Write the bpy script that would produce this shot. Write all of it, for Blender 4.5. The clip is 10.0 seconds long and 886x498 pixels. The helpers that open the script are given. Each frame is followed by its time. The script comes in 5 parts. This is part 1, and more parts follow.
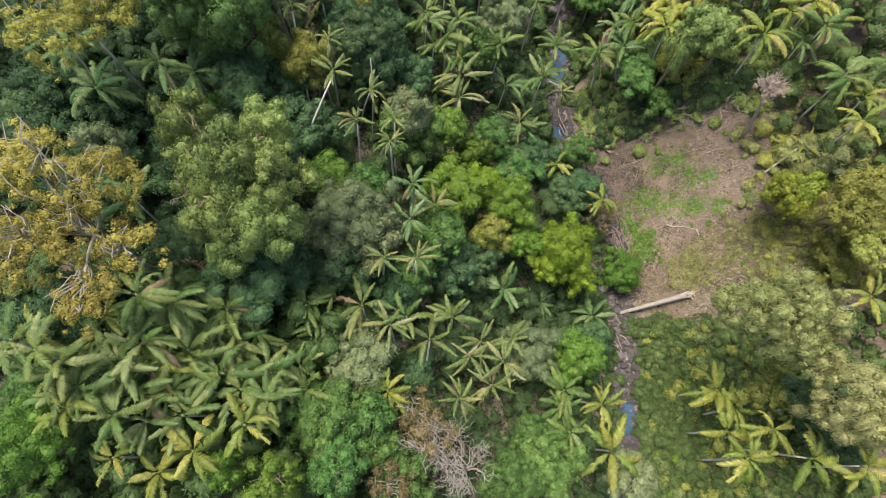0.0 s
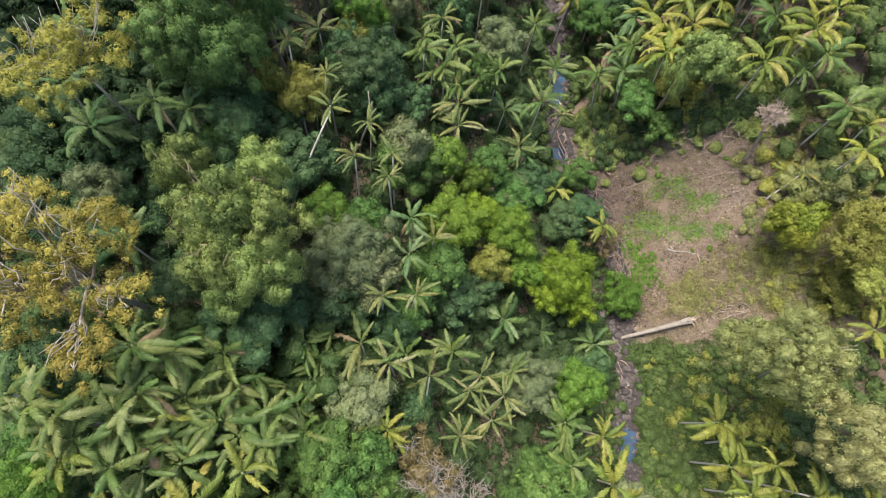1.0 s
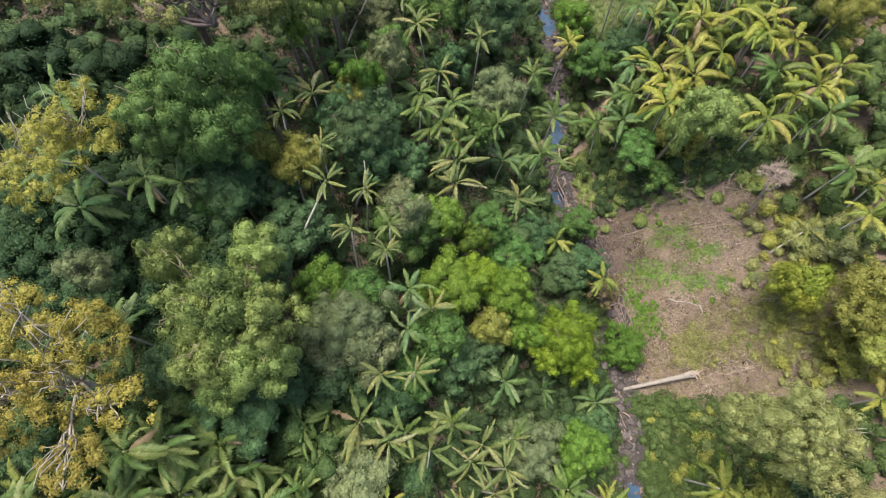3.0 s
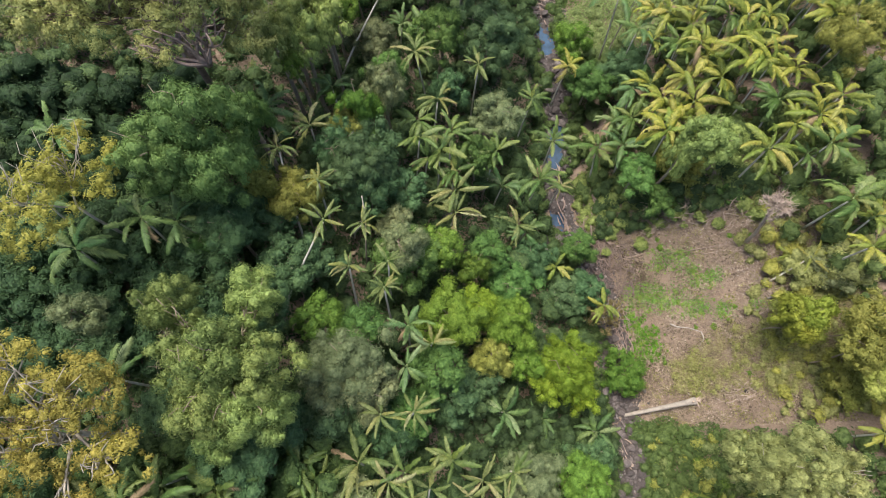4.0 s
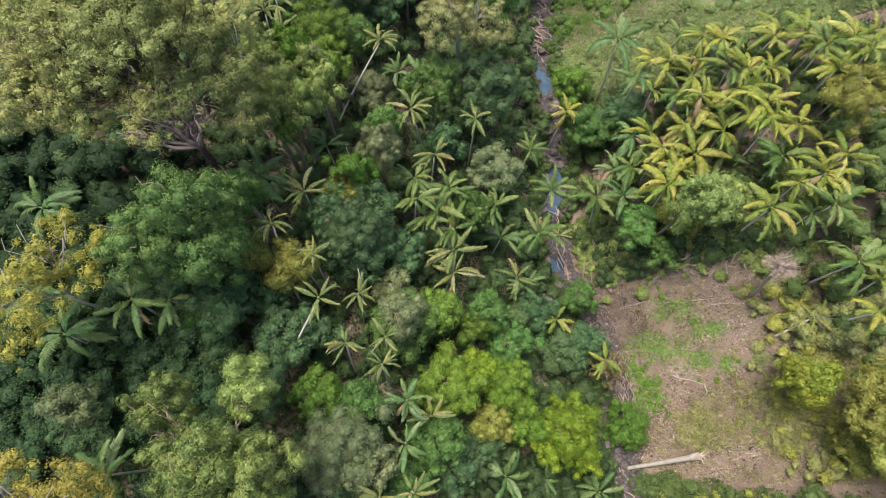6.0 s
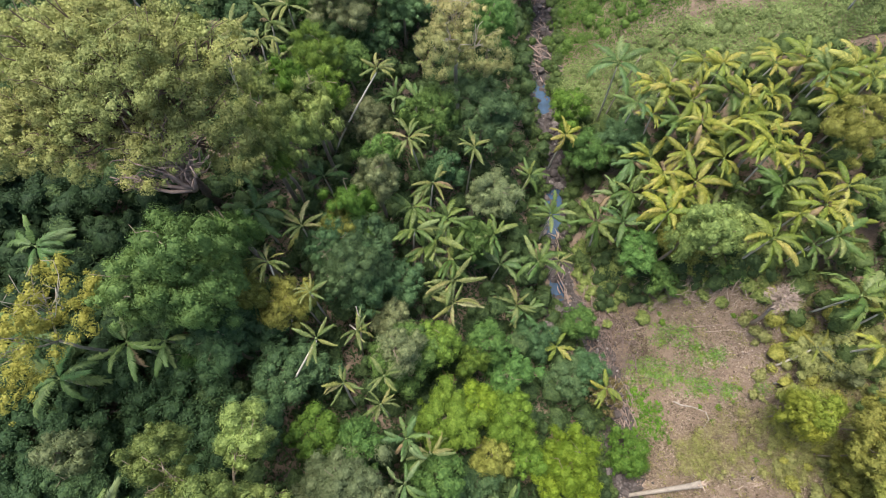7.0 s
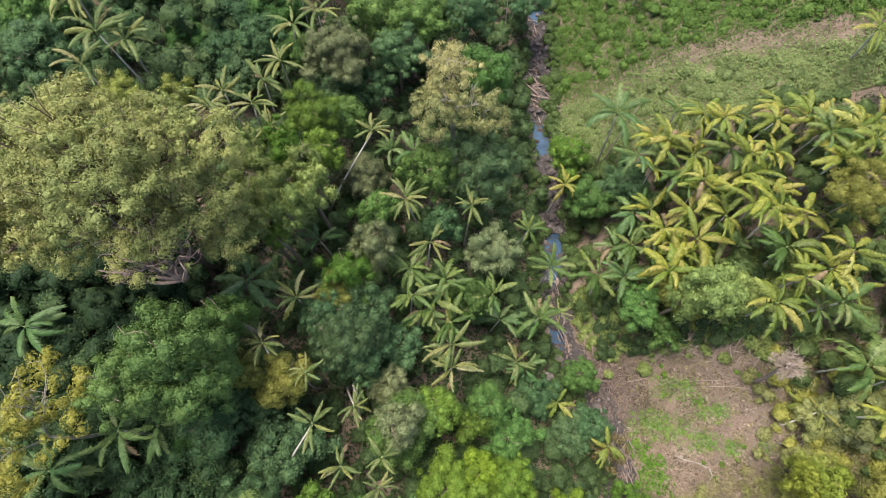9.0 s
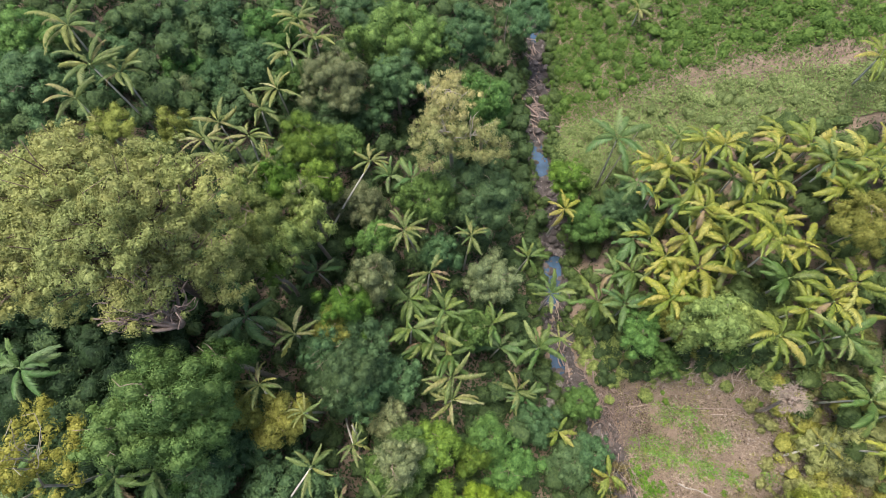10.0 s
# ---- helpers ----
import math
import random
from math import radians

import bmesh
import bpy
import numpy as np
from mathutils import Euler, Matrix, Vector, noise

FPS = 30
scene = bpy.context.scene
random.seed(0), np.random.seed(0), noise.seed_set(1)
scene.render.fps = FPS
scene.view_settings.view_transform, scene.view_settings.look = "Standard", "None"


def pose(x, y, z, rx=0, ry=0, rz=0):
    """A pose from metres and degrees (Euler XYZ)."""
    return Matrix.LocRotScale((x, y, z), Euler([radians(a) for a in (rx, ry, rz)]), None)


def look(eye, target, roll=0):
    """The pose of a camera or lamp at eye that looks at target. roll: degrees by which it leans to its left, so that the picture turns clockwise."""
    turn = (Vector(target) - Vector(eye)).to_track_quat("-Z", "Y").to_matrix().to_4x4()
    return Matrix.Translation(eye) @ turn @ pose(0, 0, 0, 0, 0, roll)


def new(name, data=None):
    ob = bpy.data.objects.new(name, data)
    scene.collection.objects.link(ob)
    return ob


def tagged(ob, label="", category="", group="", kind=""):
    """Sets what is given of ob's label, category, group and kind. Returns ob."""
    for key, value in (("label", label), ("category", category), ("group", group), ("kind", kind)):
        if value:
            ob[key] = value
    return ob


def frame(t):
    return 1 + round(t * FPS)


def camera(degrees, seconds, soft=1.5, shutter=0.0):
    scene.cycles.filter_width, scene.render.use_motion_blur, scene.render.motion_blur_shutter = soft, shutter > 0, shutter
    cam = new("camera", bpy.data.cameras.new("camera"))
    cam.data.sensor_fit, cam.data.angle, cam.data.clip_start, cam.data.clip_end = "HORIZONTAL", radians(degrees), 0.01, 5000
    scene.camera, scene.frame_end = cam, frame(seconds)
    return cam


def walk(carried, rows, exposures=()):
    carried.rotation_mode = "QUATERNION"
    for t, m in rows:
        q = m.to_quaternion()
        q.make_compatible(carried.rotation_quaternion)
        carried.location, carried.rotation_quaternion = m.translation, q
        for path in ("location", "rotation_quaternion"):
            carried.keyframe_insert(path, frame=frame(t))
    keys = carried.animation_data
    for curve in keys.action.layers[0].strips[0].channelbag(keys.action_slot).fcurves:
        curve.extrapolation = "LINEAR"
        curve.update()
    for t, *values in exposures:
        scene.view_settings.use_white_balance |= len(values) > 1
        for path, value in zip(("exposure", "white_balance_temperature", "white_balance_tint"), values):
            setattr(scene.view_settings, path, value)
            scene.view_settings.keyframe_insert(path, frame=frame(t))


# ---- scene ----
cam = camera(79.5, 10.0, soft=0.85)
METRES, EYE, TILT, LEAN, TURN = 30.0, 60.0, -70.0, 0.0, 0.0
ROWS = [
    (0.0, 0.0, 0.0, 0.0, 0.0, 0.0, 0.0),
    (0.5, 0.0003, 0.0066, 0.0494, -0.03, -0.05, 0.16),
    (1.0, 0.0011, 0.0132, 0.0992, -0.04, -0.09, 0.31),
    (1.5, 0.0013, 0.0201, 0.1488, -0.08, -0.13, 0.46),
    (2.0, 0.0023, 0.027, 0.1983, -0.1, -0.16, 0.61),
    (2.5, 0.0027, 0.0344, 0.2475, -0.14, -0.18, 0.78),
    (4.0, 0.0078, 0.0557, 0.3953, -0.19, -0.3, 1.25),
    (4.5, 0.0092, 0.063, 0.4441, -0.23, -0.34, 1.41),
    (5.0, 0.011, 0.0705, 0.4928, -0.26, -0.37, 1.56),
    (5.5, 0.0129, 0.0783, 0.5414, -0.29, -0.39, 1.72),
    (7.0, 0.0208, 0.1021, 0.6912, -0.38, -0.59, 2.14),
    (7.5, 0.0237, 0.1099, 0.7405, -0.41, -0.63, 2.28),
    (8.0, 0.0256, 0.1182, 0.7902, -0.47, -0.66, 2.41),
    (8.5, 0.0282, 0.1257, 0.8394, -0.5, -0.68, 2.56),
    (9.0, 0.0324, 0.1332, 0.8894, -0.5, -0.74, 2.68),
    (9.5, 0.0347, 0.1411, 0.9389, -0.55, -0.78, 2.82),
    (10.0, 0.037, 0.149, 0.9879, -0.6, -0.82, 2.94),
]
walk(cam, [(t, pose(0, 0, EYE, TILT, LEAN, TURN) @ pose(METRES * x, METRES * y, METRES * z, 90 + pitch, roll, yaw)) for t, x, y, z, yaw, pitch, roll in ROWS])

# ---- light ----
SUN_ELEVATION, SUN_AZIMUTH = 75.0, 315.0
world = bpy.data.worlds.new("world")
scene.world = world
world.use_nodes = True
wn, wl = world.node_tree.nodes, world.node_tree.links
sky = wn.new("ShaderNodeTexSky")
sky.sky_type = "NISHITA"
sky.sun_disc = False
sky.sun_elevation, sky.sun_rotation = radians(SUN_ELEVATION), radians(SUN_AZIMUTH)
sky.air_density, sky.dust_density = 1.0, 3.0
wl.new(sky.outputs[0], wn["Background"].inputs[0])
wn["Background"].inputs[1].default_value = 0.132
sun = new("sun", bpy.data.lights.new("sun", "SUN"))
sun.data.energy, sun.data.angle, sun.data.color = 3.4, radians(28), (1.0, 0.92, 0.81)
az, el = radians(SUN_AZIMUTH), radians(SUN_ELEVATION)
sun.matrix_world = look((0, 0, 120), (-120 * math.cos(el) * math.sin(az), -120 * math.cos(el) * math.cos(az), 120 - 120 * math.sin(el)))
scene.view_settings.exposure = 1.03

# ---- materials ----
rng = np.random.default_rng(7)


def material(name):
    m = bpy.data.materials.new(name)
    m.use_nodes = True
    n, l = m.node_tree.nodes, m.node_tree.links
    return m, n, l, n["Principled BSDF"]


def ramp(n, l, value, stops):
    r = n.new("ShaderNodeValToRGB")
    while len(r.color_ramp.elements) < len(stops):
        r.color_ramp.elements.new(0.5)
    for e, (p, c) in zip(r.color_ramp.elements, stops):
        e.position, e.color = p, (*c, 1)
    l.new(value, r.inputs[0])
    return r.outputs[0]


def noise_tex(n, l, scale, detail=4.0, kind="Object", rough=0.6):
    c = n.new("ShaderNodeTexCoord")
    t = n.new("ShaderNodeTexNoise")
    t.inputs["Scale"].default_value, t.inputs["Detail"].default_value, t.inputs["Roughness"].default_value = scale, detail, rough
    l.new(c.outputs[kind], t.inputs["Vector"])
    return t.outputs["Fac"]


def mix(n, l, fac, a, b, mode="MIX"):
    x = n.new("ShaderNodeMixRGB")
    x.blend_type = mode
    for s, v in zip(x.inputs, (fac, a, b)):
        if isinstance(v, bpy.types.NodeSocket):
            l.new(v, s)
        elif isinstance(v, tuple):
            s.default_value = (*v, 1)
        else:
            s.default_value = v
    return x.outputs[0]


def bump(n, l, height, bsdf, strength=0.5, distance=0.05):
    b = n.new("ShaderNodeBump")
    b.inputs["Strength"].default_value, b.inputs["Distance"].default_value = strength, distance
    l.new(height, b.inputs["Height"])
    l.new(b.outputs[0], bsdf.inputs["Normal"])


def cell_tex(n, l, scale):
    """A random value for every small cell, and the distance to the cell's middle."""
    c, v = n.new("ShaderNodeTexCoord"), n.new("ShaderNodeTexVoronoi")
    v.inputs["Scale"].default_value = scale
    l.new(c.outputs["Object"], v.inputs["Vector"])
    split = n.new("ShaderNodeSeparateColor")
    l.new(v.outputs["Color"], split.inputs[0])
    return split.outputs[0], v.outputs["Distance"]


def leaf_material(name, dark, mean, light, sway=0.22, gloss=0.6, sheer=0.25, shine=0.16, grain=7.5, tints=None, mottle=1.0, hue=0.5):
    """Foliage: small leaves in their own shades, every plant its own tint, broad patches of older and younger growth."""
    m, n, l, bsdf = material(name)
    geo, info = n.new("ShaderNodeNewGeometry"), n.new("ShaderNodeObjectInfo")
    deep = tuple(0.55 * v for v in dark)
    cell, middle = cell_tex(n, l, grain)
    stops = [(0.0, tuple(0.8 * v for v in dark)), (0.25, dark), (0.55, mean), (1.0, light)]
    c = mix(n, l, 0.5, ramp(n, l, cell, stops) if mottle > 0.5 else mean, ramp(n, l, geo.outputs["Random Per Island"], stops))
    patch = ramp(n, l, noise_tex(n, l, 1.1, 5, rough=0.7), [(0.34, tuple(0.7 * v for v in dark)), (0.5, mean), (0.66, tuple(1.2 * v for v in light))])
    c = mix(n, l, 0.42 * mottle, c, patch)
    c = mix(n, l, 0.4 * mottle, c, ramp(n, l, noise_tex(n, l, 3.6, 2), [(0.36, deep), (0.5, mean), (0.64, tuple(1.1 * v for v in light))]))
    if tints:
        c = mix(n, l, 1.0, c, ramp(n, l, info.outputs["Random"], tints), "MULTIPLY")
    hsv = n.new("ShaderNodeHueSaturation")
    span, turn, own = n.new("ShaderNodeMapRange"), n.new("ShaderNodeMapRange"), n.new("ShaderNodeMath")
    span.inputs["To Min"].default_value, span.inputs["To Max"].default_value = 1 - sway, 1 + sway
    l.new(info.outputs["Random"], span.inputs["Value"])
    l.new(span.outputs[0], hsv.inputs["Value"])
    own.operation = "PINGPONG"
    own.inputs[1].default_value = 0.13
    l.new(info.outputs["Random"], own.inputs[0])
    turn.inputs["From Max"].default_value = 0.13
    turn.inputs["To Min"].default_value, turn.inputs["To Max"].default_value = hue + 0.016, hue - 0.016
    l.new(own.outputs[0], turn.inputs["Value"])
    l.new(turn.outputs[0], hsv.inputs["Hue"])
    l.new(c, hsv.inputs["Color"])
    l.new(hsv.outputs[0], bsdf.inputs["Base Color"])
    bsdf.inputs["Roughness"].default_value = gloss
    bsdf.inputs["Specular IOR Level"].default_value = shine
    bump(n, l, middle, bsdf, 0.7 * mottle, 0.08)
    t, s = n.new("ShaderNodeBsdfTranslucent"), n.new("ShaderNodeMixShader")
    l.new(hsv.outputs[0], t.inputs[0])
    s.inputs[0].default_value = sheer
    l.new(bsdf.outputs[0], s.inputs[1])
    l.new(t.outputs[0], s.inputs[2])
    l.new(s.outputs[0], n["Material Output"].inputs[0])
    return m


LEAF = {
    "mid": leaf_material("leaf_green", (0.04, 0.092, 0.026), (0.09, 0.18, 0.046), (0.175, 0.285, 0.075)),
    "bright": leaf_material("leaf_bright_green", (0.051, 0.110, 0.019), (0.106, 0.194, 0.032), (0.198, 0.295, 0.052)),
    "lime": leaf_material("leaf_lime_green", (0.079, 0.155, 0.013), (0.145, 0.237, 0.022), (0.229, 0.310, 0.041)),
    "blue": leaf_material("leaf_blue_green", (0.032, 0.070, 0.032), (0.071, 0.135, 0.057), (0.133, 0.212, 0.086)),
    "grey": leaf_material("leaf_grey_green", (0.09, 0.12, 0.058), (0.165, 0.205, 0.096), (0.26, 0.295, 0.145)),
    "olive": leaf_material("leaf_olive", (0.105, 0.13, 0.028), (0.215, 0.245, 0.054), (0.34, 0.36, 0.094), hue=0.492),
    "tan": leaf_material("leaf_tan", (0.14, 0.155, 0.058), (0.29, 0.3, 0.118), (0.45, 0.445, 0.195), hue=0.493),
    "yellow": leaf_material("leaf_yellow_blossom", (0.14, 0.14, 0.04), (0.32, 0.265, 0.055), (0.45, 0.365, 0.10)),
    "vine": leaf_material("leaf_vine", (0.09, 0.14, 0.042), (0.185, 0.255, 0.075), (0.315, 0.385, 0.122), hue=0.496),
    "large": leaf_material("leaf_pale_yellow_green", (0.135, 0.165, 0.055), (0.26, 0.3, 0.1), (0.38, 0.41, 0.155), hue=0.49),
    "brown": leaf_material("leaf_withered", (0.075, 0.07, 0.03), (0.17, 0.15, 0.062), (0.29, 0.245, 0.11), hue=0.493),
    "fresh": leaf_material("leaf_fresh_yellow_green", (0.046, 0.096, 0.012), (0.095, 0.174, 0.023), (0.167, 0.244, 0.040)),
    "silver": leaf_material("leaf_silver_green", (0.115, 0.145, 0.052), (0.215, 0.25, 0.088), (0.32, 0.345, 0.135), hue=0.49),
    "yolk": leaf_material("leaf_yellow_green", (0.13, 0.15, 0.03), (0.25, 0.262, 0.05), (0.38, 0.37, 0.09)),
    "wide": leaf_material("leaf_broad_green", (0.06, 0.128, 0.036), (0.122, 0.225, 0.066), (0.205, 0.315, 0.102), hue=0.492),
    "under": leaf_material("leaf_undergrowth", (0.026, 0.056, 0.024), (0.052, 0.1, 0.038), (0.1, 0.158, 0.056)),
    # undergrowth green darkened so that the leaf colour carries the shade of hollows
    "shaded": leaf_material("leaf_shade_toned_thicket", (0.018, 0.038, 0.017), (0.036, 0.068, 0.028), (0.066, 0.105, 0.041)),
    "chartreuse": leaf_material("leaf_chartreuse", (0.12, 0.16, 0.022), (0.235, 0.28, 0.04), (0.37, 0.40, 0.07)),
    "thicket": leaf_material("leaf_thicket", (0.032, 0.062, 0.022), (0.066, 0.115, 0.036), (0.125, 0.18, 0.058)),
    "cover": leaf_material("leaf_creeper", (0.035, 0.08, 0.016), (0.078, 0.15, 0.03), (0.145, 0.228, 0.05), hue=0.494),
    "bank": leaf_material("leaf_bank_creeper", (0.052, 0.092, 0.028), (0.1, 0.16, 0.047), (0.168, 0.235, 0.076), hue=0.496),
    "pale": leaf_material("leaf_pale_creeper", (0.088, 0.132, 0.042), (0.165, 0.228, 0.08), (0.26, 0.33, 0.13), hue=0.495),
    "grass": leaf_material("leaf_fresh_grass", (0.075, 0.145, 0.026), (0.145, 0.26, 0.046), (0.22, 0.36, 0.082)),
}
FROND_TINTS = [(0.0, (0.68, 0.80, 0.62)), (0.3, (0.9, 1.02, 0.88)), (0.55, (1.0, 1.0, 1.0)), (0.75, (1.22, 1.1, 0.85)), (0.88, (1.3, 1.12, 1.15)), (1.0, (1.5, 1.3, 1.7))]


def frond_material(name, dark, mean, light):
    """Palm leaf: whole fronds differ, from deep green over yellowish to bleached."""
    return leaf_material(name, dark, mean, light, sway=0.12, gloss=0.5, shine=0.3, sheer=0.3, grain=16.0, tints=FROND_TINTS, mottle=0.35, hue=0.496)


FROND = {
    "dark": frond_material("frond_dark", (0.05, 0.10, 0.036), (0.105, 0.18, 0.065), (0.19, 0.28, 0.11)),
    "mid": frond_material("frond_green", (0.05, 0.092, 0.026), (0.112, 0.172, 0.048), (0.21, 0.275, 0.085)),
    "light": frond_material("frond_pale", (0.075, 0.11, 0.034), (0.17, 0.205, 0.072), (0.31, 0.33, 0.145)),
    "field": frond_material("frond_field", (0.05, 0.092, 0.026), (0.115, 0.17, 0.05), (0.22, 0.28, 0.10)),
    "yellow": frond_material("frond_yellow_green", (0.085, 0.12, 0.022), (0.20, 0.235, 0.048), (0.36, 0.37, 0.095)),
    "gold": frond_material("frond_golden", (0.075, 0.11, 0.02), (0.205, 0.245, 0.046), (0.41, 0.41, 0.095)),
}


def bark_material(name, dark, light, scale=3.0):
    m, n, l, bsdf = material(name)
    f = noise_tex(n, l, scale, 8)
    fine = noise_tex(n, l, scale * 7, 4)
    c = ramp(n, l, f, [(0.3, dark), (0.7, light)])
    c = mix(n, l, 0.3, c, ramp(n, l, fine, [(0.3, tuple(0.6 * v for v in dark)), (0.7, light)]))
    l.new(c, bsdf.inputs["Base Color"])
    bsdf.inputs["Roughness"].default_value = 0.85
    bump(n, l, fine, bsdf, 0.6, 0.03)
    return m


BARK = bark_material("bark_grey", (0.11, 0.085, 0.06), (0.30, 0.25, 0.19))
BARK_PALE = bark_material("bark_pale", (0.20, 0.175, 0.14), (0.42, 0.385, 0.33))
BARK_DARK = bark_material("bark_brown", (0.05, 0.035, 0.025), (0.16, 0.11, 0.08))
DRIFTWOOD = bark_material("driftwood", (0.14, 0.10, 0.085), (0.36, 0.275, 0.24))
FLOODWOOD = bark_material("flood_driftwood", (0.085, 0.062, 0.055), (0.25, 0.19, 0.165))
STICK = bark_material("dead_stick", (0.19, 0.14, 0.11), (0.46, 0.37, 0.30))
BONE = bark_material("bark_bone", (0.20, 0.17, 0.14), (0.42, 0.38, 0.33))
LOG = bark_material("bleached_log", (0.17, 0.148, 0.125), (0.36, 0.32, 0.275), 1.5)


def ground_material():
    m, n, l, bsdf = material("forest_soil")
    a, b, c = noise_tex(n, l, 0.16, 6), noise_tex(n, l, 1.3, 8, rough=0.7), noise_tex(n, l, 9.0, 5, rough=0.75)
    col = ramp(n, l, a, [(0.32, (0.145, 0.098, 0.074)), (0.55, (0.25, 0.178, 0.138)), (0.72, (0.40, 0.30, 0.24))])
    col = mix(n, l, 0.45, col, ramp(n, l, b, [(0.35, (0.08, 0.056, 0.04)), (0.52, (0.22, 0.165, 0.12)), (0.66, (0.42, 0.335, 0.26))]))
    col = mix(n, l, 0.4, col, ramp(n, l, c, [(0.36, (0.05, 0.04, 0.028)), (0.6, (0.31, 0.235, 0.175))]))
    l.new(col, bsdf.inputs["Base Color"])
    bsdf.inputs["Roughness"].default_value = 0.95
    bump(n, l, c, bsdf, 1.0, 0.2)
    return m


def water_material():
    m, n, l, bsdf = material("sky_tinted_water")
    # blue base colour paints in the sky's reflection, too weak seen from above
    col = ramp(n, l, noise_tex(n, l, 0.7, 3), [(0.35, (0.03, 0.05, 0.075)), (0.65, (0.05, 0.09, 0.15))])
    l.new(col, bsdf.inputs["Base Color"])
    bsdf.inputs["Roughness"].default_value = 0.06
    bsdf.inputs["IOR"].default_value = 1.33
    bump(n, l, noise_tex(n, l, 4.0, 3), bsdf, 0.15, 0.03)
    return m


def clod_material():
    m, n, l, bsdf = material("earth_clod")
    geo = n.new("ShaderNodeNewGeometry")
    col = ramp(n, l, geo.outputs["Random Per Island"], [(0.0, (0.09, 0.065, 0.045)), (0.5, (0.20, 0.15, 0.11)), (0.9, (0.30, 0.235, 0.18)), (1.0, (0.38, 0.32, 0.27))])
    l.new(col, bsdf.inputs["Base Color"])
    bsdf.inputs["Roughness"].default_value = 0.95
    bump(n, l, noise_tex(n, l, 12.0, 5), bsdf, 0.6, 0.04)
    return m


def rock_material():
    m, n, l, bsdf = material("river_rock")
    info = n.new("ShaderNodeObjectInfo")
    col = ramp(n, l, noise_tex(n, l, 2.5, 8, rough=0.7), [(0.3, (0.04, 0.035, 0.035)), (0.7, (0.145, 0.13, 0.128))])
    tint = ramp(n, l, info.outputs["Random"], [(0.0, (0.5, 0.46, 0.45)), (0.6, (0.95, 0.88, 0.85)), (1.0, (1.5, 1.45, 1.4))])
    l.new(mix(n, l, 1.0, col, tint, "MULTIPLY"), bsdf.inputs["Base Color"])
    bsdf.inputs["Roughness"].default_value = 0.8
    bump(n, l, noise_tex(n, l, 9.0, 6), bsdf, 0.6, 0.05)
    return m


def cobble_material():
    m, n, l, bsdf = material("wet_cobble")
    geo = n.new("ShaderNodeNewGeometry")
    col = ramp(n, l, geo.outputs["Random Per Island"], [(0.0, (0.03, 0.026, 0.025)), (0.6, (0.06, 0.05, 0.05)), (0.9, (0.13, 0.112, 0.11)), (1.0, (0.30, 0.27, 0.262))])
    l.new(mix(n, l, 0.35, col, ramp(n, l, noise_tex(n, l, 6.0, 5), [(0.3, (0.03, 0.026, 0.024)), (0.7, (0.15, 0.13, 0.125))])), bsdf.inputs["Base Color"])
    bsdf.inputs["Roughness"].default_value = 0.6
    return m


SOIL, WATER, ROCK, COBBLE, CLOD = ground_material(), water_material(), rock_material(), cobble_material(), clod_material()


# ---- building helpers ----
def mesh_of(name, verts, faces, mat, smooth=False):
    me = bpy.data.meshes.new(name)
    verts = np.asarray(verts, dtype=np.float32)
    faces = np.asarray(faces, dtype=np.int32)
    k = faces.shape[1]
    me.vertices.add(len(verts))
    me.vertices.foreach_set("co", verts.ravel())
    me.loops.add(faces.size)
    me.loops.foreach_set("vertex_index", faces.ravel())
    me.polygons.add(len(faces))
    me.polygons.foreach_set("loop_start", np.arange(0, faces.size, k, dtype=np.int32))
    me.polygons.foreach_set("loop_total", np.full(len(faces), k, dtype=np.int32))
    if smooth:
        me.polygons.foreach_set("use_smooth", np.ones(len(faces), dtype=bool))
    me.update(calc_edges=True)
    me.materials.append(mat)
    return me


def part(name, me, parent, m=None, label="", mat=None):
    ob = new(name, me)
    ob.parent = parent
    if m is not None:
        ob.matrix_basis = m
    if mat is not None:
        ob.material_slots[0].link = "OBJECT"
        ob.material_slots[0].material = mat
    return tagged(ob, label)


def unit(v):
    return v / np.maximum(np.linalg.norm(v, axis=-1, keepdims=True), 1e-9)


def leaf_faces(pos, normal, size, ratio=0.62, fold=0.12):
    """Pointed leaves at pos, facing along normal, each turned at random about it."""
    n = len(pos)
    normal = unit(normal)
    side = unit(np.cross(normal, rng.normal(size=(n, 3))))
    along = np.cross(normal, side)
    size = np.broadcast_to(np.asarray(size, dtype=float), (n,))[:, None]
    a = pos - along * size * 0.38 + side * size * ratio * 0.5
    b = pos - along * size * 0.38 - side * size * ratio * 0.5
    c = pos + along * size * 0.62 - normal * size * fold
    verts = np.stack([a, b, c], axis=1).reshape(-1, 3)
    return verts, np.arange(3 * n).reshape(-1, 3)


def ball(n):
    return unit(rng.normal(size=(n, 3)))


def dome_template(finer):
    """The upper part of a rough ball: its corners and triangles."""
    bm = bmesh.new()
    bmesh.ops.create_icosphere(bm, subdivisions=finer, radius=1.0)
    bmesh.ops.delete(bm, geom=[f for f in bm.faces if f.calc_center_median().z < -0.25], context="FACES")
    bmesh.ops.dissolve_degenerate(bm, dist=0.001, edges=bm.edges)
    bm.verts.index_update()
    v, f = np.array([v.co[:] for v in bm.verts]), np.array([[w.index for w in p.verts] for p in bm.faces])
    bm.free()
    return v, f


DOMES = {1: dome_template(1), 2: dome_template(2)}


